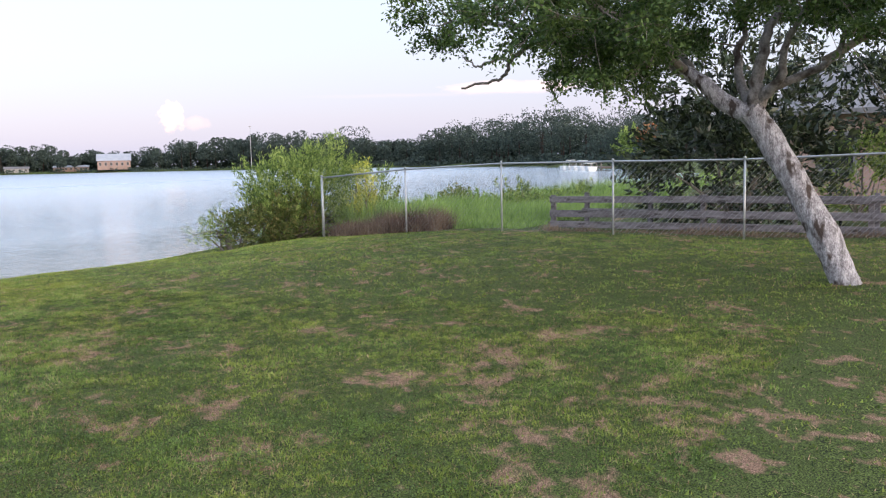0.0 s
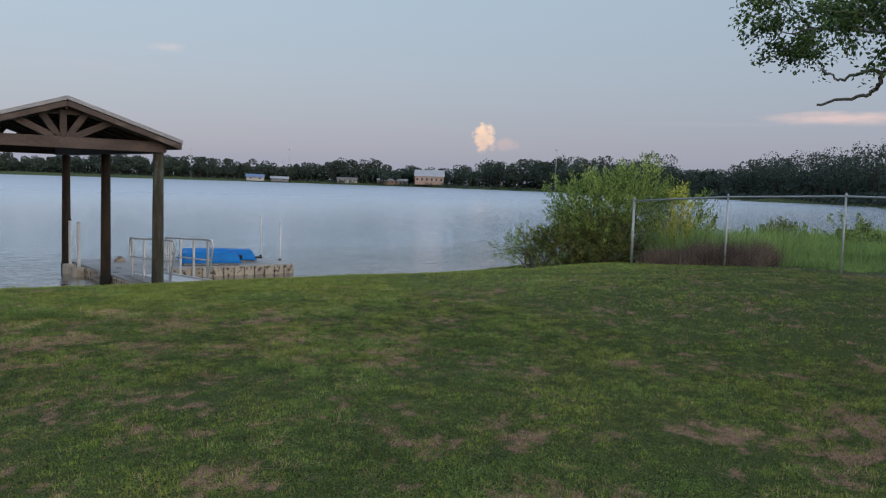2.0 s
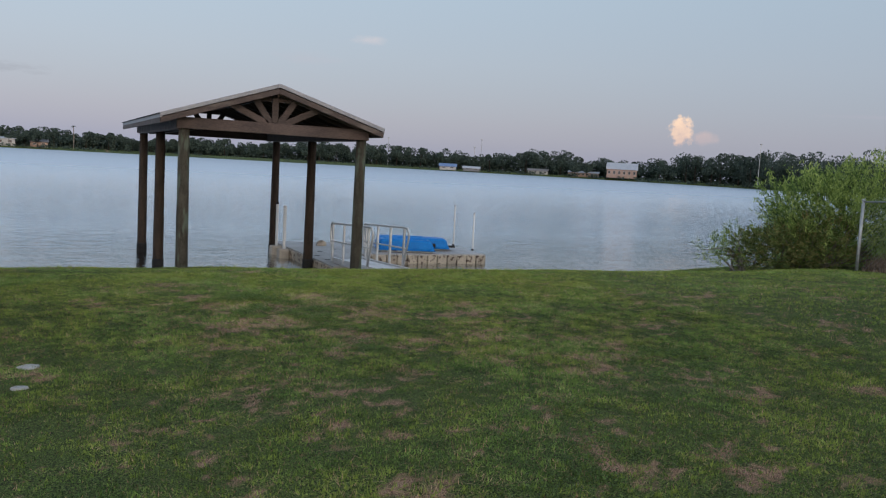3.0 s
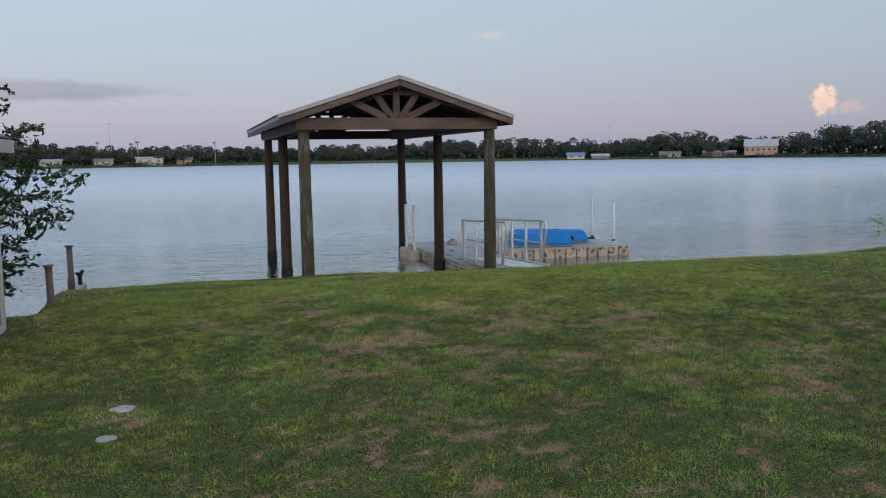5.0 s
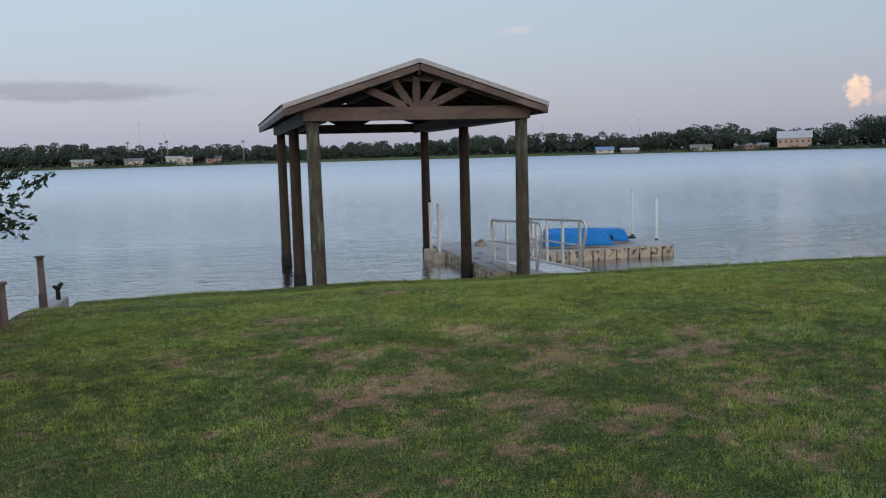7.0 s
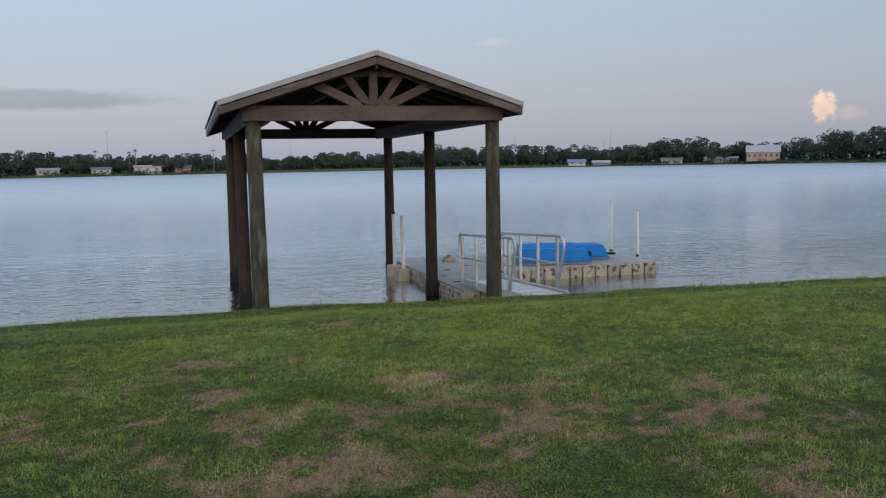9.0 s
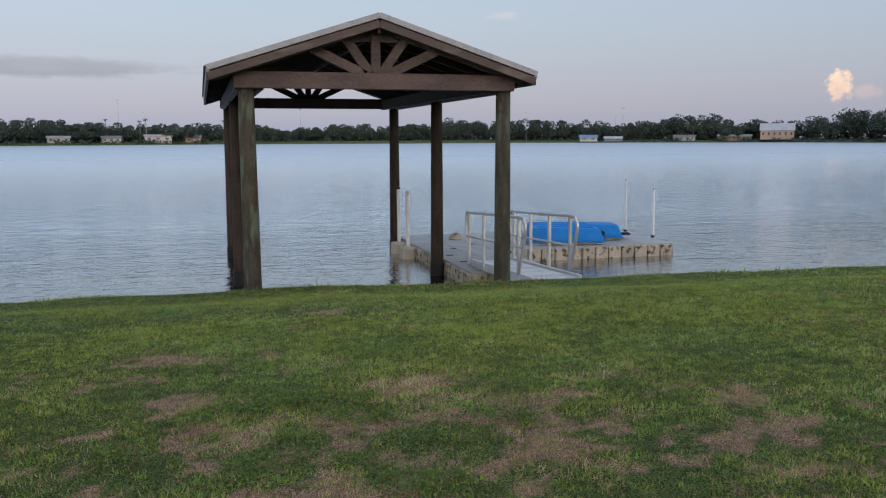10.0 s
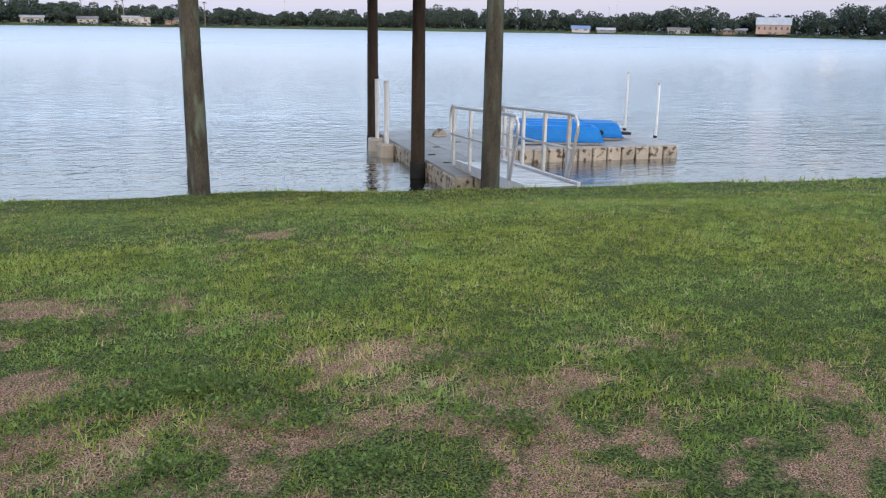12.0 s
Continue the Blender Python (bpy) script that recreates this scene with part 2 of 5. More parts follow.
ORANGE_LEAF = leaf_mat("orange_leaf", (0.25, 0.10, 0.05), (0.36, 0.14, 0.07), (0.42, 0.25, 0.1), 0.7, 0.2)
FAR_WALL = mat("peach_stucco", (0.24, 0.16, 0.13), (0.31, 0.215, 0.175), 0.3, 0.9, 0, 4)
PALE_WALL = mat("pale_wall", (0.24, 0.23, 0.222), (0.31, 0.30, 0.285), 0.3, 0.9, 0, 4)
METAL_ROOF = mat("pale_metal_roof", (0.20, 0.205, 0.225), (0.26, 0.265, 0.285), 0.3, 0.5, 0, 4)
DARK_ROOF = mat("dark_roof", (0.10, 0.10, 0.11), (0.16, 0.155, 0.16), 0.5, 0.9, 0, 4)
BLUE_ROOF = mat("blue_roof", (0.08, 0.13, 0.24), (0.11, 0.17, 0.30), 0.5, 0.7, 0, 4)
BRICK_WALL = mat("pinkish_brick_wall", (0.34, 0.22, 0.18), (0.46, 0.32, 0.27), 2.0, 0.9, 0.2, 40)
GLASS_DARK = mat("dark_window_glass", (0.02, 0.022, 0.025), (0.035, 0.038, 0.042), 1.0, 0.12, 0, 10, vary=0)


def water_mat():
    """Lake water: a bright sheen of sky broken by ripples, with lanes of calm and ruffled water."""
    m = bpy.data.materials.new("lake_water")
    m.use_nodes = True
    n, l = m.node_tree.nodes, m.node_tree.links
    b = n["Principled BSDF"]
    b.inputs["IOR"].default_value, b.inputs["Metallic"].default_value = 1.33, 1.0
    coord = n.new("ShaderNodeTexCoord").outputs["Object"]

    def tex(scale, stretch, turn, detail=3.0):
        mp = n.new("ShaderNodeMapping")
        mp.inputs["Scale"].default_value, mp.inputs["Rotation"].default_value = stretch, (0, 0, radians(turn))
        l.new(coord, mp.inputs[0])
        t = n.new("ShaderNodeTexNoise")
        t.inputs["Scale"].default_value, t.inputs["Detail"].default_value = scale, detail
        l.new(mp.outputs[0], t.inputs["Vector"])
        return t.outputs["Fac"]

    def calc(op, x, y):
        k = n.new("ShaderNodeMath")
        k.operation = op
        for i, v in enumerate((x, y)):
            if isinstance(v, (int, float)):
                k.inputs[i].default_value = v
            else:
                l.new(v, k.inputs[i])
        return k.outputs[0]

    def spread(fac, a, c, lo, hi):
        r = n.new("ShaderNodeMapRange")
        l.new(fac, r.inputs[0])
        for i, v in enumerate((a, c, lo, hi)):
            r.inputs[i + 1].default_value = v
        return r.outputs[0]

    height = calc("MULTIPLY", tex(0.7, (1, 2.4, 1), 25), 0.30)
    height = calc("ADD", height, calc("MULTIPLY", tex(2.4, (1, 2.2, 1), -12), 0.26))
    height = calc("ADD", height, calc("MULTIPLY", tex(6.5, (1, 1.9, 1), 10, 4.0), 0.13))
    lanes = spread(tex(0.1, (0.2, 1.5, 1), -12, 5.0), 0.38, 0.62, 0.78, 1.0)
    axes = n.new("ShaderNodeSeparateXYZ")
    l.new(coord, axes.inputs[0])
    lee = spread(axes.outputs[1], 2.0, 14.0, 0.28, 1.0)
    ruffled = spread(axes.outputs[0], 5.0, 70.0, 1.0, 1.7)
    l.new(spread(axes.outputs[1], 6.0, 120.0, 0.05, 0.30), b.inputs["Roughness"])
    # sky sheen painted into the colour: dim at the bank, brightest offshore, fading beyond
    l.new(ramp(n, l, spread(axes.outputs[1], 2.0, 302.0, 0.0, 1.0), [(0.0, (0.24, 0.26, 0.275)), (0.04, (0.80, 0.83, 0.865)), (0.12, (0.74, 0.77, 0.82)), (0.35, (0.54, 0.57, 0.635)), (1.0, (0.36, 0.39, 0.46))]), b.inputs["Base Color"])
    bp = n.new("ShaderNodeBump")
    bp.inputs["Distance"].default_value = 0.26
    l.new(calc("MULTIPLY", calc("MULTIPLY", lanes, ruffled), lee), bp.inputs["Strength"])
    l.new(height, bp.inputs["Height"])
    l.new(bp.outputs[0], b.inputs["Normal"])
    return m


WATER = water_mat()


def soil_mat():
    """Short turf over soil: green and straw by the 'dry' value of the sheet, broken up by noise."""
    m = bpy.data.materials.new("lawn_soil")
    m.use_nodes = True
    n, l = m.node_tree.nodes, m.node_tree.links
    b = n["Principled BSDF"]
    coord = n.new("ShaderNodeTexCoord").outputs["Object"]

    def tex(s, d=6.0):
        t = n.new("ShaderNodeTexNoise")
        t.inputs["Scale"].default_value, t.inputs["Detail"].default_value = s, d
        l.new(coord, t.inputs["Vector"])
        return t.outputs["Fac"]

    def mix(f, a, c):
        x = n.new("ShaderNodeMixRGB")
        for i, v in enumerate((f, a, c)):
            if isinstance(v, (int, float)):
                x.inputs[i].default_value = v
            else:
                l.new(v, x.inputs[i])
        return x.outputs[0]

    green = ramp(n, l, tex(95.0, 10.0), [(0.38, (0.007, 0.010, 0.004)), (0.5, (0.042, 0.057, 0.014)), (0.64, (0.11, 0.14, 0.036))])
    straw = ramp(n, l, tex(150.0, 10.0), [(0.38, (0.026, 0.014, 0.010)), (0.5, (0.17, 0.096, 0.062)), (0.64, (0.42, 0.265, 0.18))])
    att = n.new("ShaderNodeAttribute")
    att.attribute_name = "dry"
    add = n.new("ShaderNodeMath")
    add.operation = "ADD"
    l.new(att.outputs["Fac"], add.inputs[0])
    off = n.new("ShaderNodeMath")
    off.operation = "MULTIPLY_ADD"
    l.new(tex(14.0), off.inputs[0])
    off.inputs[1].default_value, off.inputs[2].default_value = 0.9, -0.45
    l.new(off.outputs[0], add.inputs[1])
    f = ramp(n, l, add.outputs[0], [(0.35, (0, 0, 0)), (0.65, (1, 1, 1))])
    l.new(mix(f, green, straw), b.inputs["Base Color"])
    b.inputs["Roughness"].default_value = 0.95
    b.inputs["Specular IOR Level"].default_value = 0.15
    bp = n.new("ShaderNodeBump")
    bp.inputs["Strength"].default_value, bp.inputs["Distance"].default_value = 0.6, 0.012
    l.new(tex(120.0, 6.0), bp.inputs["Height"])
    l.new(bp.outputs[0], b.inputs["Normal"])
    return m


SOIL = soil_mat()


def blade_mat():
    """Blades of lawn grass: fresh green to straw by each blade's own 'dry' value."""
    m = bpy.data.materials.new("grass_blade")
    m.use_nodes = True
    n, l = m.node_tree.nodes, m.node_tree.links
    b, out = n["Principled BSDF"], n["Material Output"]
    att = n.new("ShaderNodeAttribute")
    att.attribute_name = "dry"
    tone = n.new("ShaderNodeAttribute")
    tone.attribute_name = "tone"
    fresh = ramp(n, l, tone.outputs["Fac"], [(0.0, (0.018, 0.034, 0.008)), (0.25, (0.060, 0.098, 0.017)), (0.5, (0.150, 0.195, 0.034)), (0.8, (0.225, 0.275, 0.052)), (1.0, (0.30, 0.36, 0.095))])
    straw = ramp(n, l, tone.outputs["Fac"], [(0.0, (0.12, 0.062, 0.040)), (0.5, (0.36, 0.215, 0.145)), (1.0, (0.58, 0.40, 0.28))])
    t = n.new("ShaderNodeTexNoise")
    t.inputs["Scale"].default_value, t.inputs["Detail"].default_value = 1.1, 5.0
    l.new(n.new("ShaderNodeTexCoord").outputs["Object"], t.inputs["Vector"])
    cool = n.new("ShaderNodeMixRGB")
    cool.blend_type = "MULTIPLY"
    l.new(ramp(n, l, t.outputs["Fac"], [(0.46, (0, 0, 0)), (0.62, (1, 1, 1))]), cool.inputs[0])
    l.new(fresh, cool.inputs[1])
    cool.inputs[2].default_value = (0.84, 1.0, 1.2, 1)
    fresh = cool.outputs[0]
    x = n.new("ShaderNodeMixRGB")
    l.new(att.outputs["Fac"], x.inputs[0])
    l.new(fresh, x.inputs[1])
    l.new(straw, x.inputs[2])
    l.new(x.outputs[0], b.inputs["Base Color"])
    b.inputs["Roughness"].default_value, b.inputs["Specular IOR Level"].default_value = 0.6, 0.25
    tr = n.new("ShaderNodeBsdfTranslucent")
    l.new(x.outputs[0], tr.inputs["Color"])
    mixer = n.new("ShaderNodeMixShader")
    mixer.inputs[0].default_value = 0.3
    l.new(b.outputs[0], mixer.inputs[1])
    l.new(tr.outputs[0], mixer.inputs[2])
    l.new(mixer.outputs[0], out.inputs["Surface"])
    return m


BLADE = blade_mat()

# ---- builders ----
ORIGIN = {}


def thing(name, base, label, category, group="", kind=""):
    ob = new(name)
    ob.location = base
    ORIGIN[ob.name] = Vector(base)
    return tagged(ob, label, category, group, kind)


def part(name, bm, material, parent=None, label="", smooth=False):
    """Link a bmesh, made in world metres, as one mesh object under a thing or a part."""
    me = bpy.data.meshes.new(name)
    root = parent
    while root is not None and root.parent is not None:
        root = root.parent
    if root is not None and root.name in ORIGIN:
        bmesh.ops.translate(bm, verts=bm.verts, vec=-ORIGIN[root.name])
    bmesh.ops.recalc_face_normals(bm, faces=bm.faces)
    bm.to_mesh(me)
    bm.free()
    if smooth:
        me.polygons.foreach_set("use_smooth", [True] * len(me.polygons))
    me.materials.append(material)
    ob = new(name, me)
    ob.parent = parent
    if label:
        ob["label"] = label
    return ob


def box(x0, x1, y0, y1, z0, z1, bevel=0.0, bm=None):
    bm = bm or bmesh.new()
    m = Matrix.Translation(((x0 + x1) / 2, (y0 + y1) / 2, (z0 + z1) / 2)) @ Matrix.Diagonal((abs(x1 - x0), abs(y1 - y0), abs(z1 - z0), 1))
    made = bmesh.ops.create_cube(bm, size=1, matrix=m)["verts"]
    if bevel:
        edges = list({e for v in made for e in v.link_edges})
        bmesh.ops.bevel(bm, geom=edges, offset=bevel, segments=1, affect="EDGES", profile=0.5)
    return bm


def beam(p, q, wide, tall, bevel=0.006, up=(0, 0, 1), bm=None):
    """A squared timber from p to q."""
    bm = bm or bmesh.new()
    p, q = Vector(p), Vector(q)
    d = (q - p).normalized()
    side = d.cross(Vector(up)).normalized()
    top = side.cross(d)
    m = Matrix((side, d, top)).transposed().to_4x4()
    m.translation = (p + q) / 2
    made = bmesh.ops.create_cube(bm, size=1, matrix=m @ Matrix.Diagonal((wide, (q - p).length, tall, 1)))["verts"]
    if bevel:
        bmesh.ops.bevel(bm, geom=list({e for v in made for e in v.link_edges}), offset=bevel, segments=1, affect="EDGES", profile=0.5)
    return bm


def tube(points, radii, n=10, bm=None, caps=True):
    """A round bar along points; radii one number or one for each point."""
    bm = bm or bmesh.new()
    pts = [Vector(p) for p in points]
    if isinstance(radii, (int, float)):
        radii = [radii] * len(pts)
    rings = []
    side = None
    for i, p in enumerate(pts):
        d = (pts[min(i + 1, len(pts) - 1)] - pts[max(i - 1, 0)]).normalized()
        if side is None:
            side = d.orthogonal().normalized()
        side = (side - d * side.dot(d)).normalized()
        other = d.cross(side)
        rings.append([bm.verts.new(p + radii[i] * (math.cos(a) * side + math.sin(a) * other)) for a in (2 * math.pi * k / n for k in range(n))])
    for a, b in zip(rings, rings[1:]):
        for k in range(n):
            bm.faces.new((a[k], a[(k + 1) % n], b[(k + 1) % n], b[k]))
    if caps:
        bm.faces.new(rings[0][::-1])
        bm.faces.new(rings[-1])
    return bm


def bend(points, steps=6):
    """A smooth line through points (Catmull-Rom)."""
    p = [Vector(q) for q in points]
    p = [2 * p[0] - p[1]] + p + [2 * p[-1] - p[-2]]
    out = []
    for i in range(1, len(p) - 2):
        for k in range(steps):
            t = k / steps
            out.append(0.5 * ((2 * p[i]) + (p[i + 1] - p[i - 1]) * t + (2 * p[i - 1] - 5 * p[i] + 4 * p[i + 1] - p[i + 2]) * t * t
                              + (3 * p[i] - p[i - 1] - 3 * p[i + 1] + p[i + 2]) * t ** 3))
    return out + [p[-2]]


def mesh_from(name, co, faces, material, parent=None, label="", smooth=False):
    """A mesh object from arrays of places and of faces with 3 or 4 corners each."""
    co, faces = np.asarray(co, float), np.asarray(faces)
    root = parent
    while root is not None and root.parent is not None:
        root = root.parent
    if root is not None and root.name in ORIGIN:
        co = co - np.array(ORIGIN[root.name])
    me = bpy.data.meshes.new(name)
    k = faces.shape[1]
    me.vertices.add(len(co))
    me.vertices.foreach_set("co", co.astype(np.float32).ravel())
    me.loops.add(faces.size)
    me.loops.foreach_set("vertex_index", faces.ravel().astype(np.int32))
    me.polygons.add(len(faces))
    me.polygons.foreach_set("loop_start", np.arange(0, faces.size, k, dtype=np.int32))
    if smooth:
        me.polygons.foreach_set("use_smooth", np.ones(len(faces), bool))
    me.update(calc_edges=True)
    me.materials.append(material)
    ob = new(name, me)
    ob.parent = parent
    if label:
        ob["label"] = label
    return ob


def unit(v):
    return v / np.maximum(np.linalg.norm(v, axis=1, keepdims=True), 1e-9)


def leaves(centres, size, rng, slim=0.45, heading=None, loose=1.0, fold=0.15):
    """Arrays for leaves, one rhombic folded blade at each centre."""
    n = len(centres)
    d = rng.normal(size=(n, 3)) * loose
    if heading is not None:
        d = d + heading
    d = unit(d)
    s = unit(np.cross(d, rng.normal(size=(n, 3))))
    up = np.cross(s, d)
    ln = (size * rng.uniform(0.7, 1.3, n))[:, None]
    a = centres - d * ln * 0.5
    tip = centres + d * ln * 0.5
    mid = centres - d * ln * 0.05 + up * ln * fold
    co = np.stack([a, mid + s * ln * slim * 0.5, tip, mid - s * ln * slim * 0.5], 1).reshape(-1, 3)
    return co, np.arange(4 * n).reshape(-1, 4)


def step(a, b, x):
    t = np.clip((x - a) / (b - a), 0, 1)
    return t * t * (3 - 2 * t)


def rough2d(x, y, scale=1.0):
    """Smooth noise of the plan, spread about 1 round 0, in five octaves."""
    x, y = np.asarray(x, float), np.asarray(y, float)
    out, amp, f = np.zeros_like(x), 1.0, 0.35 * scale
    for k in range(5):
        u, v = x * f * 0.8 + y * f * 0.6 + 17.3 * k, y * f * 0.8 - x * f * 0.6 - 9.1 * k
        i, j = np.floor(u), np.floor(v)
        a, b = u - i, v - j
        a, b = a * a * (3 - 2 * a), b * b * (3 - 2 * b)

        def spot(p, q):
            h = np.sin(p * 12.9898 + q * 78.233 + k) * 43758.5453
            return h - np.floor(h)

        out += amp * ((spot(i, j) * (1 - a) + spot(i + 1, j) * a) * (1 - b) + (spot(i, j + 1) * (1 - a) + spot(i + 1, j + 1) * a) * b - 0.5)
        amp, f = amp * 0.7, f * 2.07
    return out * 2.9


# ---- ground, lake, banks ----
WATER_Z = -1.22
FAR_SHORE = [(159, 35), (236, 86), (280, 153), (309, 233), (314, 316), (293, 386), (230, 448), (145, 481), (53, 469),
             (-22, 437), (-81, 405), (-133, 371), (-208, 241), (-230, 120), (-200, 20)]


def lip(x):
    """How far out the top of the bank lies."""
    return 0.1 - 0.35 * step(-3, 4, x) - 0.5 * step(4, 8.5, x) + 0.75 * step(10, 14.5, x) + 0.12 * np.sin(0.9 * x + 1) + 0.06 * np.sin(2.3 * x)


def ground_z(x, y):
    x, y = np.asarray(x, float), np.asarray(y, float)
    flat = -0.22 + 0.26 * step(3, 10.5, x) * step(-3.5, -9.5, y) + 0.012 * np.sin(0.9 * x + 0.5 * y) + 0.012 * np.sin(0.4 * x - 1.1 * y + 1)
    flat = flat + 0.10 * step(-14, -19, y)
    s = lip(x) - y
    z = flat + (-0.70 - flat) * step(4.2, 0.15, s)
    z = z + (-1.75 - z) * step(0.05, -0.5, s)
    z = z - 1.4 * step(-0.5, -6, s)
    # the cut beside the seawall
    cut = step(-3.66, -3.72, x) * step(-5.35, -5.0, y)
    z = np.where(cut > 0, np.minimum(z, z + (-2.2 - z) * cut), z)
    return z


def inside(px, py, poly):
    ins = np.zeros(px.shape, bool)
    for (x0, y0), (x1, y1) in zip(poly, poly[1:] + poly[:1]):
        hit = ((y0 > py) != (y1 > py)) & (px < (x1 - x0) * (py - y0) / (y1 - y0 + 1e-12) + x0)
        ins ^= hit
    return ins


SHORE_PATCHES = [  # x, y, half-length, half-width of worn turf
    (-0.6, -7.3, 0.62, 0.45), (-0.45, -8.45, 0.37, 0.32), (-1.15, -8.9, 0.3, 0.35), (0.8, -9.2, 0.85, 0.65), (0.75, -7.08, 0.66, 0.5),
    (1.73, -9.1, 0.35, 0.45), (0.0, -9.45, 0.22, 0.25), (1.3, -7.6, 0.8, 0.5), (1.9, -6.9, 0.5, 0.35), (0.0, -8.0, 0.6, 0.4),
]
YARD_PATCHES = [
    (1.92, -10.6, 0.4, 0.3), (2.28, -10.2, 0.5, 0.33), (-0.45, -11.7, 0.8, 0.23), (4.1, -11.97, 0.5, 0.42), (6.07, -7.38, 0.65, 0.5), (2.75, -13.65, 0.55, 0.42),
    (1.1, -12.8, 0.8, 0.4), (-0.35, -10.6, 0.43, 0.4), (-0.5, -12.7, 0.7, 0.28), (2.98, -14.4, 0.6, 0.32), (4.33, -15.6, 0.3, 0.5), (4.9, -14.34, 0.68, 0.28),
    (1.84, -15.17, 0.56, 0.55), (2.76, -16.15, 0.58, 0.48), (0.96, -13.97, 0.41, 0.45), (6.26, -17.0, 0.3, 0.4), (1.9, -16.78, 0.3, 0.36), (5.98, -13.37, 0.53, 0.3),
]
WORN = [  # middles of small worn spots
    (-1.2, -6.85), (-0.95, -6.7), (-0.68, -6.45), (-0.55, -7.25), (-0.8, -7.05), (-0.25, -6.95), (0.0, -7.0), (-0.9, -5.5), (-0.35, -5.5), (-0.95, -5.95),
    (0.2, -7.15), (0.42, -6.85), (0.6, -6.45), (1.0, -6.35), (1.1, -6.95), (1.4, -6.85), (1.95, -6.5), (1.6, -7.3), (2.35, -7.1), (1.5, -7.9),
    (2.2, -7.6), (0.43, -7.8), (0.05, -7.65), (1.0, -7.85), (-1.28, -7.45), (-0.1, -8.15), (0.5, -8.85), (0.23, -8.6), (-0.55, -8.25), (-1.9, -6.75), (0.75, -7.2), (1.9, -8.2),
]


def dryness(x, y):
    """0 in fresh turf, 1 in worn turf."""
    x, y = np.asarray(x, float), np.asarray(y, float)
    d = np.zeros_like(x)
    n1, n2, n3 = rough2d(x, y, 1.6), rough2d(x + 40, y - 17, 4.5), rough2d(x - 13, y + 8, 9.0)
    for patches, turn in ((SHORE_PATCHES, -21), (YARD_PATCHES, -45)):
        c, k = math.cos(radians(turn)), math.sin(radians(turn))
        for px, py, a, b in patches:
            dx, dy = x - px, y - py
            u, v = dx * c + dy * k, -dx * k + dy * c
            d = np.maximum(d, 0.86 * np.exp(-((u / (a * 1.1)) ** 2 + (v / (b * 1.15)) ** 2)))
    d = np.maximum(d, 0.66 * step(-2.6, -3.3, x) * step(-8.6, -8.0, y))
    for px, py in WORN:
        d = np.maximum(d, np.exp(-(((x - px) / 0.44) ** 2 + ((y - py) / 0.29) ** 2)))
    d = np.maximum(d, 0.12 + 0.28 * step(-4.5, -8, y))
    return step(0.22, 0.80, d * 0.70 + 0.04 * n1 + 0.09 * n2 + 0.15 * n3 + 0.20 * rough2d(x + 5, y + 29, 24.0))


def spaced(near0, near1, fine, far, grow=1.22):
    mid = list(np.arange(near0, near1 + 1e-6, fine))
    out, s, v = [], fine, near1
    while v < far:
        s *= grow
        v += s
        out.append(v)
    low, s, v = [], fine, near0
    while v > -far:
        s *= grow
        v -= s
        low.append(v)
    return np.array(low[::-1] + mid + out)


gx, gy = spaced(-9.0, 16.0, 0.1, 3200), spaced(-24.0, 1.4, 0.1, 3200)
gx = np.unique(np.concatenate([gx, [-3.73, -3.65]]))
GX, GY = np.meshgrid(gx, gy)
lake = inside(GX, GY, FAR_SHORE + [(-120, -9), (-60, -6), (-12, -5.2), (-3.7, -5.2), (-3.7, 0), (14, 0), (60, 0.5), (110, 8)])
near = (np.abs(GX) < 45) & (np.abs(GY) < 30)
GZ = np.where(near & (GX > -9), ground_z(GX, GY), np.where(lake, -3.0, 0.25))
GZ = np.where((GX <= -9) & ~lake & (GY < 0), -0.3, GZ)
GZ = np.where((GX >= 16) & ~lake & (GY < 3) & (GX < 130), np.where(GY > -1.0, -0.75, -0.1), GZ)
nx, ny = len(gx), len(gy)
idx = np.arange(nx * ny).reshape(ny, nx)
quads = np.stack([idx[:-1, :-1], idx[:-1, 1:], idx[1:, 1:], idx[1:, :-1]], -1).reshape(-1, 4)
ground = mesh_from("ground", np.stack([GX, GY, GZ], -1).reshape(-1, 3), quads, SOIL, smooth=True)
tagged(ground, "mown lawn soil with green turf and worn straw patches", "ground", kind="structure")
ground.data.attributes.new("dry", "FLOAT", "POINT").data.foreach_set("value", (0.72 * dryness(GX, GY)).ravel().astype(np.float32))

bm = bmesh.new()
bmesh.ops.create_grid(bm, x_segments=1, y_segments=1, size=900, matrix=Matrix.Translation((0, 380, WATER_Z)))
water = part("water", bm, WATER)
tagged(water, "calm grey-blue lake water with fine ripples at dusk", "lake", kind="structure")


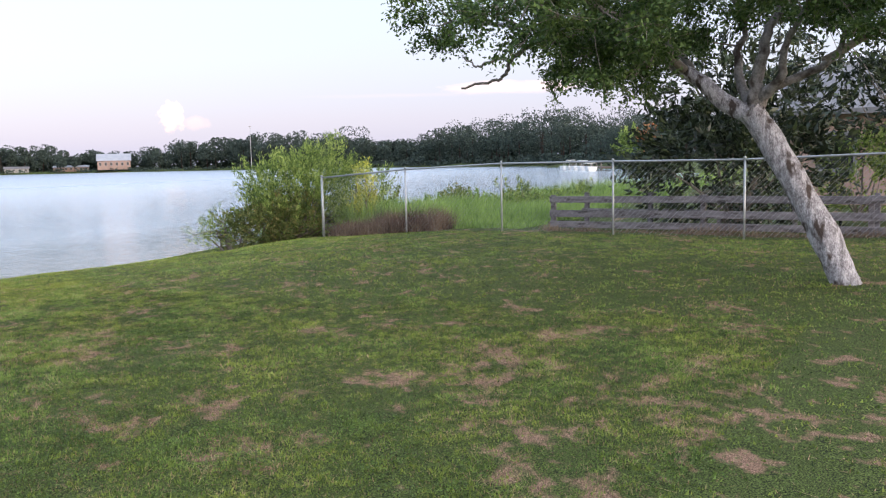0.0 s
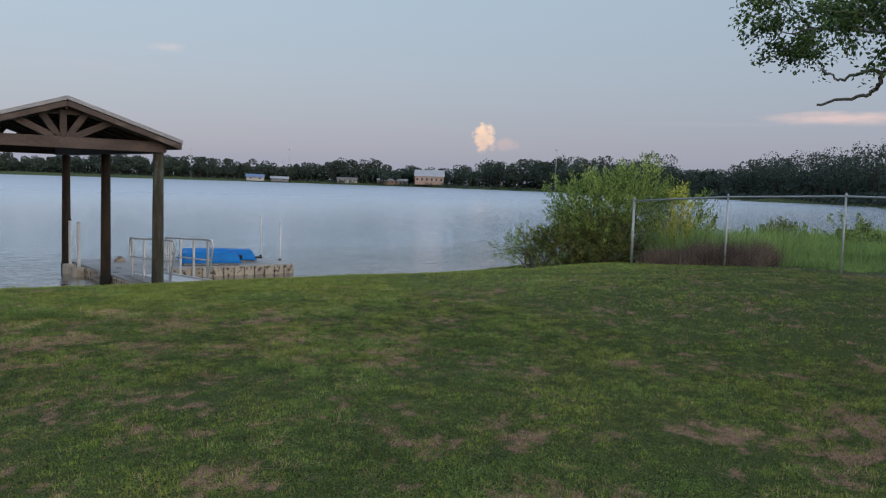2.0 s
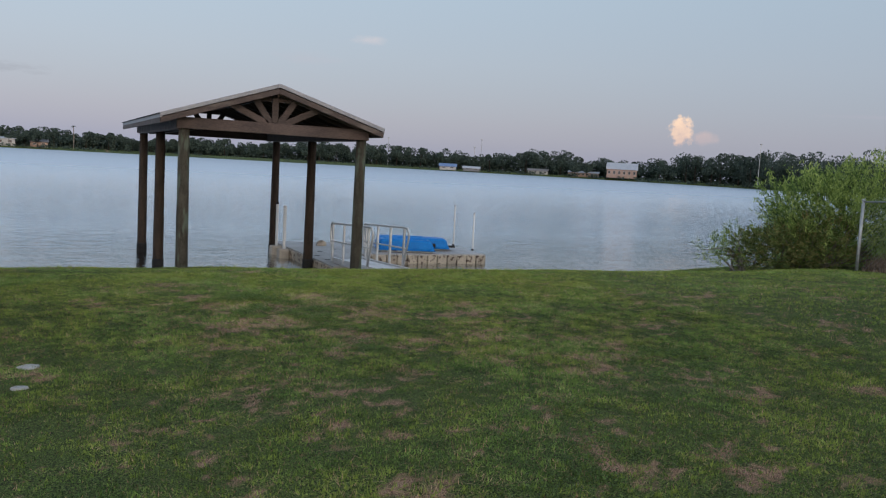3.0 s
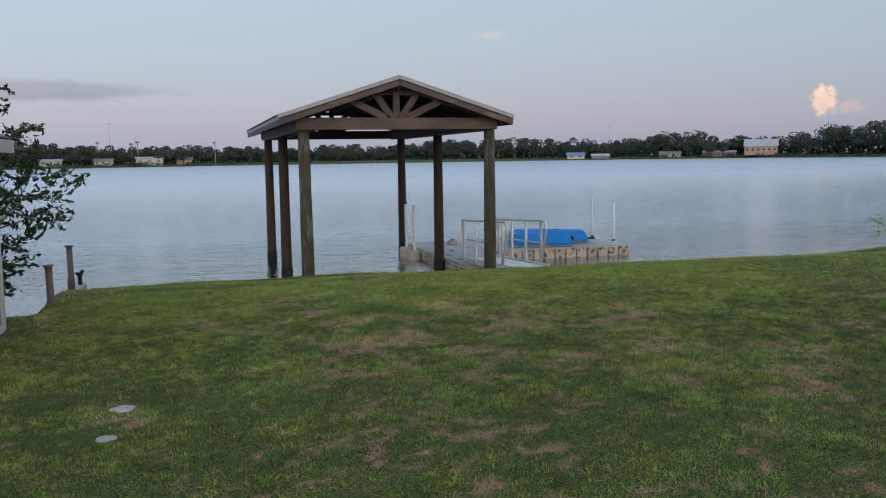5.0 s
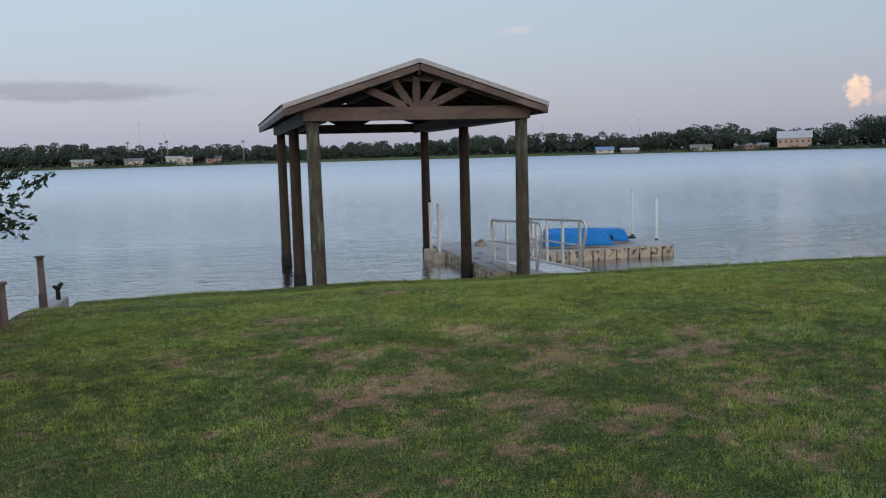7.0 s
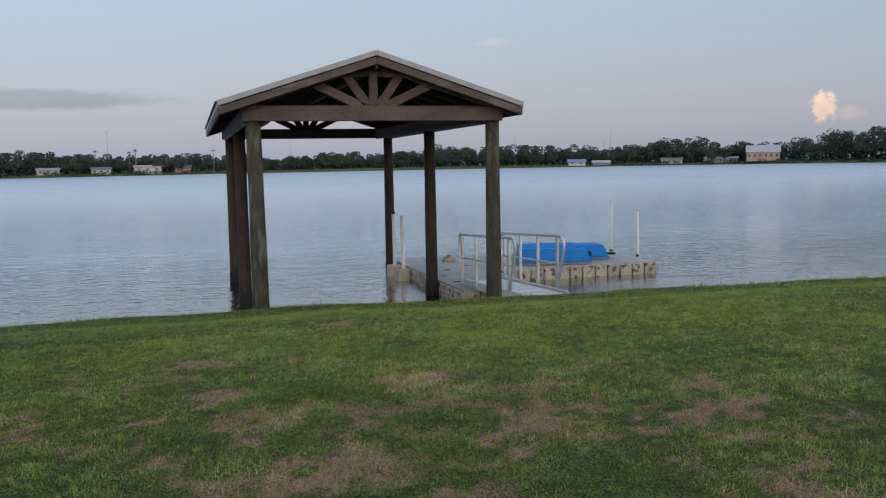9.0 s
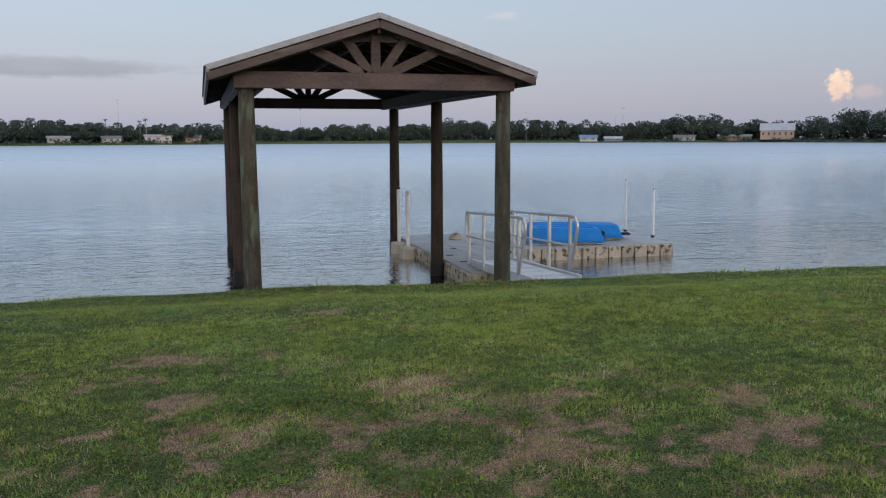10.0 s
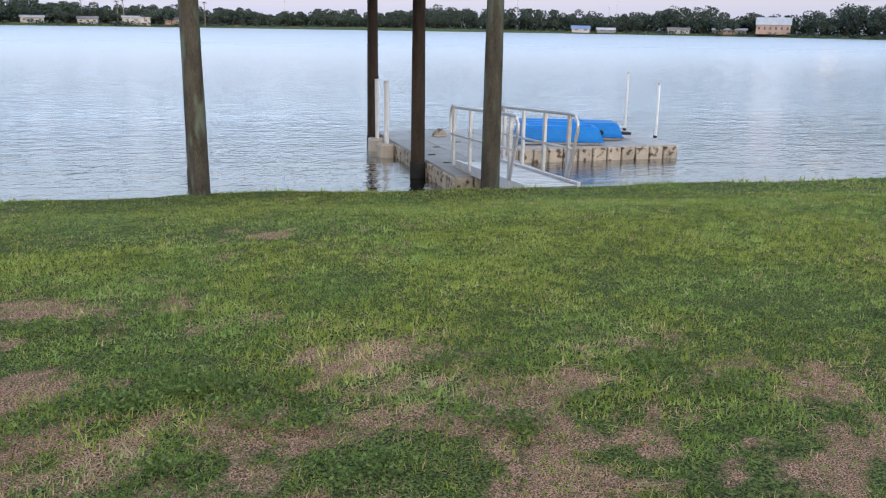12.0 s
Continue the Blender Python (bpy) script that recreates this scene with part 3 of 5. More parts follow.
# ---- boathouse ----
def boathouse():
    W, D, TOP, HALF = 3.53, 6.98, 1.93, 1.725
    bh = thing("boathouse", (0, 0, -0.66), "open brown timber boathouse with gabled shingle roof on round pilings", "boathouse")
    # pilings behind the front pair are a darker brown
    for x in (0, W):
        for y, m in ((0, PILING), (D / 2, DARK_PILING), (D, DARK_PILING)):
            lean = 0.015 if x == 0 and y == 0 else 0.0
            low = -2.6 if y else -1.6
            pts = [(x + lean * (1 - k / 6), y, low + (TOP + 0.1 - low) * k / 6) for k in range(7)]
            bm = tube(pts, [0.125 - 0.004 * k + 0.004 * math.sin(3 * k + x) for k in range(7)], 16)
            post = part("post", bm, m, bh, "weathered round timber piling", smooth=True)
            if y:
                part("wet_band", tube([(x, y, -1.6), (x, y, -1.0), (x, y, -0.96)], [0.129, 0.128, 0.126], 16), BLACK, post, "dark wet waterline band", smooth=True)
    H = 0.215
    # rear and inner members take RAFTER, their under-roof shade held in the colour
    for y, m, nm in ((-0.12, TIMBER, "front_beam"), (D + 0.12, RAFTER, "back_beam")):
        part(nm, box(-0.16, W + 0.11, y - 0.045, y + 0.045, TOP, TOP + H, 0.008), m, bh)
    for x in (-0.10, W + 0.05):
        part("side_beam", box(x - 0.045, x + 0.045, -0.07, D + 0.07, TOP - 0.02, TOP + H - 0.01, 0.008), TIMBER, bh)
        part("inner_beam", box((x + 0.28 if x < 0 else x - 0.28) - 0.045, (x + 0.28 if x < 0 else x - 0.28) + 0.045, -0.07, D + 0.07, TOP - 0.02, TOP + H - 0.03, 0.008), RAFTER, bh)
    mid, over = 1.685, 0.43
    EAVE, APEX = 2.15, 2.85

    def roof_z(x):
        return APEX - (APEX - EAVE) * abs(x - mid) / (HALF + over)

    y0, y1 = -0.42, D + 0.42
    # rafters
    n = 13
    for k in range(n):
        y = -0.12 + (D + 0.24) * k / (n - 1)
        for s in (-1, 1):
            p = (mid + s * 0.02, y, roof_z(mid) - 0.09)
            q = (mid + s * (HALF + over - 0.04), y, EAVE - 0.07)
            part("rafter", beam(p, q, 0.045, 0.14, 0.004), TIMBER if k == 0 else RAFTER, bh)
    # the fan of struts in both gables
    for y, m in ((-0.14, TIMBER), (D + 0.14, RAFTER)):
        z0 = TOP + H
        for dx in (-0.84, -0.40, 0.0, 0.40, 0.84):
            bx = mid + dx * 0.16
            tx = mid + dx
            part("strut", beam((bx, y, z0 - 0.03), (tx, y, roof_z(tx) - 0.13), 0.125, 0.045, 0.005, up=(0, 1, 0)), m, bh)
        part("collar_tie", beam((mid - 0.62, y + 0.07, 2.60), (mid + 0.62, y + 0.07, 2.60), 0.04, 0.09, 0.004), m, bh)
    # roof slopes: boarding below, shingle courses above
    for s in (-1, 1):
        ex = mid + s * (HALF + over)
        bm = bmesh.new()
        vs = [bm.verts.new(c) for c in ((mid, y0, APEX - 0.035), (ex, y0, EAVE - 0.035), (ex, y1, EAVE - 0.035), (mid, y1, APEX - 0.035),
                                        (mid, y0, APEX), (ex, y0, EAVE), (ex, y1, EAVE), (mid, y1, APEX))]
        for f in ((0, 1, 2, 3), (4, 5, 6, 7), (0, 1, 5, 4), (1, 2, 6, 5), (2, 3, 7, 6)):
            bm.faces.new([vs[i] for i in f])
        part("roof_boarding", bm, RAFTER, bh)
        for k in range(16):
            a, b = k / 16, (k + 1) / 16 + 0.012
            p = (mid + s * a * (HALF + over + 0.02), roof_z(mid + s * a * (HALF + over)) + 0.006)
            q = (mid + s * b * (HALF + over + 0.02), roof_z(mid + s * min(1, b) * (HALF + over)) + 0.022)
            bm = beam((p[0], (y0 + y1) / 2, p[1]), (q[0], (y0 + y1) / 2, q[1]), y1 - y0 - 0.01, 0.012, 0.0)
            part("shingle_course", bm, SHINGLE, bh)
        # barge boards and the pale metal edge over them
        for y in (y0 - 0.012, y1 + 0.012):
            part("barge_board", beam((mid, y, APEX - 0.10), (ex, y, EAVE - 0.10), 0.03, 0.10, 0.004), TIMBER, bh)
            part("drip_edge", beam((mid, y - 0.004, APEX + 0.002), (ex + s * 0.015, y - 0.004, EAVE + 0.002), 0.05, 0.072, 0.004), WHITE_TRIM, bh, "pale metal drip edge")
        part("fascia", box(ex - 0.015, ex + 0.015, y0, y1, EAVE - 0.15, EAVE - 0.01, 0.004), TIMBER, bh)
        part("drip_edge", box(ex - 0.02, ex + 0.025, y0 - 0.02, y1 + 0.02, EAVE - 0.055, EAVE + 0.012, 0.003), WHITE_TRIM, bh, "pale metal drip edge")
    # purlins on edge under the ridge
    part("ridge_board", box(mid - 0.02, mid + 0.02, y0 + 0.03, y1 - 0.03, APEX - 0.22, APEX - 0.04, 0.004), RAFTER, bh)


boathouse()

# ---- floating dock ----
DECK = -0.95


def rib_mesh(wide, tall):
    bm = box(-wide / 2, wide / 2, -0.035, 0.035, 0, tall, 0.018)
    me = bpy.data.meshes.new("rib")
    bmesh.ops.recalc_face_normals(bm, faces=bm.faces)
    bm.to_mesh(me)
    bm.free()
    me.materials.append(DOCK_TAN)
    return me


def floating_dock():
    dock = thing("floating_dock", (6.3, 5.4, WATER_Z), "tan moulded plastic floating dock in an L shape, rust-stained ribs", "dock")
    depth = 0.40
    rib = rib_mesh(0.275, 0.30)
    bolts = bpy.data.meshes.new("coupler")
    b = box(-0.045, 0.045, -0.02, 0.02, -0.035, 0.035, 0.01)
    b.to_mesh(bolts)
    b.free()
    bolts.materials.append(BLACK)
    for x0, x1, y0, y1 in ((3.7, 6.35, 4.6, 7.6), (6.36, 9.1, 4.6, 7.6), (3.7, 5.2, 2.0, 4.59)):
        part("float_section", box(x0 + 0.04, x1 - 0.04, y0 + 0.04, y1 - 0.04, DECK - depth, DECK - 0.03, 0.02), DOCK_TAN, dock)
        # deck in panels with a small gap
        nx_, ny_ = max(2, round((x1 - x0) / 0.75)), max(2, round((y1 - y0) / 1.5))
        for i in range(nx_):
            for j in range(ny_):
                a0, a1 = x0 + (x1 - x0) * i / nx_, x0 + (x1 - x0) * (i + 1) / nx_
                c0, c1 = y0 + (y1 - y0) * j / ny_, y0 + (y1 - y0) * (j + 1) / ny_
                part("deck_panel", box(a0 + 0.006, a1 - 0.006, c0 + 0.006, c1 - 0.006, DECK - 0.045, DECK, 0.006), DOCK_TOP, dock)
        sides = ((x0, x1, y0, 0), (x0, x1, y1, 180))
        ends = ((y0, y1, x0, -90), (y0, y1, x1, 90))
        for a, c, at, turn in sides + ends:
            n = round((c - a) / 0.30)
            for k in range(n):
                m = a + (c - a) * (k + 0.5) / n
                place = (m, at, DECK - 0.335) if turn in (0, 180) else (at, m, DECK - 0.335)
                o = new("rib", rib)
                o.parent = dock
                o.matrix_basis = pose(*(Vector(place) - ORIGIN[dock.name]), 0, 0, turn)
                if k % 2 and turn == 0:
                    o = new("coupler", bolts)
                    o.parent = dock
                    o.matrix_basis = pose(*(Vector((m + 0.15, at - 0.02, DECK - 0.335)) - ORIGIN[dock.name]))
    for x, y in ((4.3, 5.0), (4.9, 5.6), (4.4, 6.6), (3.95, 3.2), (3.95, 4.1), (5.6, 6.9)):
        part("hole_cap", box(x - 0.07, x + 0.07, y - 0.05, y + 0.05, DECK - 0.02, DECK + 0.006, 0.01), BLACK, dock, "dark recessed coupler cap")


floating_dock()


def dock_pole(x, y, top, radius, held, low=-2.6, cap=False):
    p = thing("mooring_pole", (x, y, low), "slim white plastic mooring pole at the dock edge", "pole", "poles of the floating dock")
    part("shaft", tube([(x, y, low), (x + 0.01, y, (low + top) / 2), (x, y, top)], radius, 12), PVC, p, smooth=True)
    part("cap", tube([(x, y, top - 0.03), (x, y, top + 0.012), (x, y, top + 0.03)], [radius * 1.12, radius * 1.12, radius * 0.5], 12), BLACK if cap else PVC, p)
    if held == "bracket":
        bm = box(x - 0.16, x + 0.13, y - 0.15, y + 0.15, DECK - 0.33, DECK - 0.02, 0.03)
        part("bracket", bm, BRACKET, p, "chunky tan plastic pile bracket")
    else:
        part("collar", tube([(x, y, DECK), (x, y, DECK + 0.05)], radius * 1.6, 12), BLACK, p, "dark pole collar")


dock_pole(9.17, 5.55, 0.15, 0.026, "collar")
dock_pole(9.17, 6.85, 0.30, 0.026, "collar")
dock_pole(3.53, 5.8, 0.18, 0.045, "bracket")
dock_pole(3.53, 6.62, 0.22, 0.038, "bracket", cap=True)

ball = thing("float_buoy", (4.8, 6.5, DECK), "round beige float lying on the dock deck", "buoy")
bm = bmesh.new()
bmesh.ops.create_uvsphere(bm, u_segments=20, v_segments=12, radius=0.13, matrix=Matrix.Translation((4.8, 6.5, DECK + 0.03)) @ Matrix.Diagonal((1.15, 1, 1, 1)))
bmesh.ops.bisect_plane(bm, geom=bm.verts[:] + bm.edges[:] + bm.faces[:], plane_co=(0, 0, DECK + 0.002), plane_no=(0, 0, 1), clear_inner=True)
part("shell", bm, DOCK_TAN, ball, smooth=True)
part("band", tube([(4.8 + 0.152 * math.cos(a), 6.5 + 0.132 * math.sin(a), DECK + 0.03) for a in np.linspace(0, 2 * np.pi, 25)], 0.008, 6), BRACKET, ball)


def gangway():
    g = thing("gangway", (4.35, 1.2, -0.75), "aluminium gangway with ribbed deck and tube handrails from bank to dock", "gangway")
    xa, xb = 3.97, 4.72
    ya, yb, za, zb = 2.75, -0.1, DECK + 0.07, -0.76

    def z(y):
        return za + (zb - za) * (ya - y) / (ya - yb)

    for x in (xa, xb):
        part("side_channel", beam((x, ya, z(ya) - 0.03), (x, yb, z(yb) - 0.03), 0.05, 0.15, 0.006), ALLOY, g)
    n = 19
    for k in range(n):
        y = ya + (yb - ya) * (k + 0.5) / n
        part("tread", box(xa + 0.03, xb - 0.03, y - 0.042, y + 0.042, z(y) - 0.002, z(y) + 0.006, 0.002), ALLOY, g)
    r = 0.024
    for x, far, near in ((xa - 0.03, 2.95, 0.15), (xb + 0.03, 2.85, 0.1)):
        h = 0.88
        top = [(x, far - 0.12, z(far) - 0.02), (x, far + 0.02, z(far) + 0.45), (x, far + 0.05, z(far) + h - 0.12), (x, far - 0.05, z(far) + h), (x, far - 0.25, z(far) + h + 0.0),
               (x, (far + near) / 2, z((far + near) / 2) + h), (x, near + 0.22, z(near) + h), (x, near + 0.05, z(near) + h - 0.05), (x, near, z(near) + h - 0.2), (x, near + 0.25, z(near) + 0.0)]
        part("handrail", tube(bend(top, 6), r, 10), ALLOY, g, "bent tube handrail", smooth=True)
        part("mid_rail", tube([(x, far, z(far) + 0.44), (x, near + 0.12, z(near) + 0.44)], 0.018, 8), ALLOY, g, smooth=True)
        for k in range(4):
            y = far - 0.12 + (near + 0.25 - far + 0.12) * k / 3
            part("rail_post", box(x - 0.022, x + 0.022, y - 0.03, y + 0.03, z(y) - 0.05, z(y) + 0.88, 0.005), ALLOY, g)


gangway()


def shell(bm, sections, cap=True):
    """Skin a run of closed outlines."""
    rings = [[bm.verts.new(p) for p in s] for s in sections]
    n = len(rings[0])
    for a, b in zip(rings, rings[1:]):
        for k in range(n):
            bm.faces.new((a[k], a[(k + 1) % n], b[(k + 1) % n], b[k]))
    if cap:
        bm.faces.new(rings[0][::-1])
        bm.faces.new(rings[-1])
    return bm


def pedal_boat():
    cx, cy = 7.15, 5.45
    boat = thing("pedal_boat", (cx, cy, DECK), "bright blue plastic pedal boat with white underside, stored on the dock", "pedal boat")
    turn = Matrix.Translation((cx, cy, DECK + 0.03)) @ pose(0, 0, 0, 0, 0, -15) @ Matrix.Diagonal((1, 1, 0.78, 1))

    def place(bm):
        bmesh.ops.transform(bm, matrix=turn, verts=bm.verts)
        return bm

    def outline(x, half, low, high, off, lean=0.035, tip=0.0):
        """An angular hull section; tip slants it lengthwise."""
        side = [(-half, 0.0), (-half, 0.22), (-half + lean, 0.86), (-half + lean + 0.04, 1.0)]
        side += [(-y, f) for y, f in side[::-1]]
        return [Vector((x + tip * f, off + y, low + (high - low) * f)) for y, f in side]

    # two long moulded pontoons with slanted ends
    for off, a, b in ((-0.40, -1.05, 0.56), (0.40, -1.0, 1.12)):
        bm = bmesh.new()
        shell(bm, [outline(a, 0.30, 0.05, 0.38, off, 0.04, 0.06), outline(a + 0.07, 0.36, 0.05, 0.42, off, 0.04, 0.04), outline(a + 0.5, 0.37, 0.05, 0.43, off),
                   outline(b - 0.45, 0.37, 0.05, 0.41, off), outline(b - 0.09, 0.36, 0.05, 0.40, off, 0.04, -0.04), outline(b, 0.30, 0.05, 0.35, off, 0.04, -0.08)])
        part("pontoon", place(bm), BLUE_HULL, boat)
        bm = bmesh.new()
        shell(bm, [outline(a + 0.1 + (b - a - 0.14) * k / 4, 0.21, -0.03, 0.055, off, 0.0) for k in range(5)])
        part("keel", place(bm), WHITE_HULL, boat, "white lower hull")
        part("seam", place(box(a - 0.015, b + 0.015, off - 0.385, off + 0.385, 0.045, 0.07, 0.01)), BLUE_HULL, boat)
    part("centre_deck", place(box(-0.95, 0.40, -0.12, 0.12, 0.14, 0.36, 0.04)), BLUE_HULL, boat)
    part("paddle_box", place(box(0.5, 0.70, -0.06, 0.08, 0.10, 0.24, 0.03)), BLACK, boat, "dark paddle housing")
    for off in (-0.52, -0.40, -0.28, 0.30, 0.42, 0.54):
        part("deck_rib", place(box(-0.85, 0.35, off - 0.025, off + 0.025, 0.38, 0.438, 0.01)), BLUE_HULL, boat)
    part("rudder_bracket", place(box(1.15, 1.34, 0.3, 0.5, 0.08, 0.14, 0.01)), BLACK, boat)


pedal_boat()


# ---- seawall, pipes, stones ----
def seawall():
    w = tagged(part("seawall", box(-3.86, -3.65, -5.6, -0.75, -2.4, -0.50, 0.02), CONCRETE), "weathered grey concrete seawall cap along the cut", "seawall", kind="structure")
    for k in range(6):
        part("panel_rib", box(-3.94, -3.85, -5.4 + k * 0.85, -5.3 + k * 0.85, -2.4, -0.6, 0.01), CONCRETE, w)


seawall()


def mooring_pipe(x, y, top, low):
    p = thing("mooring_pipe", (x, y, low), "rusty brown mooring pipe standing by the seawall", "pipe", "pipes by the seawall")
    part("shaft", tube([(x, y, low), (x, y, low + 0.28), (x + 0.005, y, low + 0.29), (x, y, top)], [0.05, 0.05, 0.042, 0.04], 12), RUST_PIPE, p, smooth=True)
    part("cap", tube([(x, y, top - 0.012), (x, y, top + 0.012)], 0.06, 12), RUST_PIPE, p)


mooring_pipe(-3.66, -2.43, 0.24, -0.5)
mooring_pipe(-3.62, -4.55, 0.21, -0.5)
cleat = thing("dock_cleat", (-3.66, -1.45, -0.45), "small dark mooring cleat on the seawall corner", "cleat")
part("stem", tube([(-3.66, -1.45, -0.45), (-3.66, -1.45, -0.3)], 0.03, 8), BLACK, cleat)
part("horn", tube([(-3.70, -1.52, -0.26), (-3.66, -1.45, -0.3), (-3.62, -1.38, -0.24)], [0.02, 0.04, 0.025], 8), BLACK, cleat)


def stepping_stone(x, y, a, b, seed):
    rng = random.Random(seed)
    z = float(ground_z(x, y))
    s = thing("stepping_stone", (x, y, z), "pale grey irregular stepping stone sunk in the lawn", "stone", "stones in the lawn")
    bm = bmesh.new()
    n = 14
    rad = [1 + rng.uniform(-0.13, 0.13) for _ in range(n)]
    low = [bm.verts.new((x + a * rad[k] * math.cos(2 * math.pi * k / n), y + b * rad[k] * math.sin(2 * math.pi * k / n), z - 0.05)) for k in range(n)]
    top = [bm.verts.new((v.co.x, v.co.y, z + 0.002)) for v in low]
    inn = [bm.verts.new((x + (v.co.x - x) * 0.9, y + (v.co.y - y) * 0.9, z + 0.012 + rng.uniform(-0.003, 0.003))) for v in low]
    for p, q in ((low, top), (top, inn)):
        for k in range(n):
            bm.faces.new((p[k], p[(k + 1) % n], q[(k + 1) % n], q[k]))
    bm.faces.new(inn)
    part("slab", bm, CONCRETE, s)


# ---- shed ----
def shed():
    x0, y0, y1 = -3.82, -8.08, -6.1
    back, low, top = -6.2, -0.34, 1.60
    s = thing("garden_shed", (x0 - 1.1, -7, low), "off-white wooden garden shed with double doors and shingle roof", "shed")
    part("front_wall", box(x0 - 0.08, x0, y0, y1, low, top, 0.004), SHED_PAINT, s)
    part("back_wall", box(back, back + 0.08, y0, y1, low, top + 0.1, 0.004), SHED_PAINT, s)
    for y in (y0, y1 - 0.08):
        bm = bmesh.new()
        mx = (x0 + back) / 2
        out = [(back + 0.08, low), (x0 - 0.081, low), (x0 - 0.081, top), (mx, top + 0.5), (back + 0.08, top)]
        lo, hi = [bm.verts.new((a, y, b)) for a, b in out], [bm.verts.new((a, y + 0.08, b)) for a, b in out]
        bm.faces.new(lo)
        bm.faces.new(hi[::-1])
        for k in range(5):
            bm.faces.new((lo[k], lo[(k + 1) % 5], hi[(k + 1) % 5], hi[k]))
        part("gable_wall", bm, SHED_PAINT, s)
    # grooves of the siding as narrow battens on the gable and front
    for k in range(9):
        x = x0 - 0.25 - k * 0.25
        part("batten", box(x - 0.012, x + 0.012, y0 - 0.012, y0, low + 0.05, top + 0.02, 0.003), SHED_TRIM, s)
    part("corner_board", box(x0 - 0.13, x0 + 0.022, y0 - 0.022, y0 + 0.11, low - 0.02, top + 0.02, 0.006), SHED_TRIM, s)
    part("corner_board", box(x0 - 0.1, x0 + 0.018, y1 - 0.09, y1 + 0.018, low - 0.02, top + 0.0, 0.006), SHED_TRIM, s)
    part("sill", box(x0 - 0.04, x0 + 0.03, y0 + 0.112, y1 - 0.092, low - 0.02, low + 0.16, 0.006), SHED_TRIM, s, "pale sill board at the ground")
    a, b = y0 + 0.14, y0 + 1.10
    dz0, dz1 = low + 0.17, top - 0.10
    door = part("door", box(x0 + 0.002, x0 + 0.03, a, b, dz0, dz1, 0.004), SHED_PAINT, s, "closed painted door with raised frame")
    w = 0.10
    for yy0, yy1, zz0, zz1 in ((a, a + w, dz0, dz1), (b - w, b, dz0, dz1), (a + w, b - w, dz1 - w, dz1), (a + w, b - w, dz0, dz0 + w + 0.05), (a + w, b - w, 0.50, 0.63)):
        part("door_frame", box(x0 + 0.03, x0 + 0.052, yy0, yy1, zz0, zz1, 0.004), SHED_TRIM, door)
    for zz in (dz0 + 0.18, 0.56, dz1 - 0.2):
        part("hinge", box(x0 + 0.052, x0 + 0.06, a - 0.05, a + 0.05, zz - 0.04, zz + 0.04, 0.002), BLACK, door)
    for yy in (a - 0.014, b + 0.014):
        part("gap", box(x0 + 0.001, x0 + 0.012, yy - 0.012, yy + 0.012, dz0, dz1, 0.0), DARK_GAP, s, "dark gap beside the door")
    part("latch", tube(bend([(x0 + 0.05, b - 0.03, 0.56), (x0 + 0.12, b + 0.0, 0.57), (x0 + 0.12, b + 0.06, 0.54), (x0 + 0.11, b + 0.07, 0.36)], 5), 0.014, 8), SHED_TRIM, s, "pale door latch handle", smooth=True)
    part("ground_hinge", box(x0 + 0.002, x0 + 0.02, y1 - 0.26, y1 - 0.23, low + 0.2, low + 0.46, 0.003), RUST_PIPE, s, "small rusty strip by the corner")
    mx = (x0 + back) / 2
    for sgn, ex in ((1, x0 + 0.18), (-1, back - 0.18)):
        ez, rz = top + 0.04, top + 0.62
        ya, yb = y0 - 0.2, y1 + 0.05
        yc = (ya + yb) / 2
        for k in range(7):
            a, b = k / 7, (k + 1) / 7 + 0.02
            p = (mx + (ex - mx) * a, yc, rz + (ez - rz) * a)
            q = (mx + (ex - mx) * min(b, 1.0), yc, rz + (ez - rz) * min(b, 1.0) + 0.012)
            part("shingle_course", beam(p, q, yb - ya + 0.03, 0.014, 0.0), SHINGLE, s)
        part("roof_boarding", beam((mx, yc, rz - 0.035), (ex, yc, ez - 0.035), yb - ya - 0.03, 0.03, 0.0), SHED_PAINT, s)
        part("eave_board", box(ex - 0.02, ex + 0.012, ya, yb, ez - 0.13, ez - 0.005, 0.004), SHED_TRIM, s)
        for y in (ya, yb):
            part("barge_board", beam((mx, y, rz - 0.07), (ex, y, ez - 0.07), 0.03, 0.12, 0.004), SHED_TRIM, s)


shed()


# ---- chain-link fence and board fence ----
def fence_at(k):
    return 13.34 - 0.06 * k, -4.22 - 2.54 * k


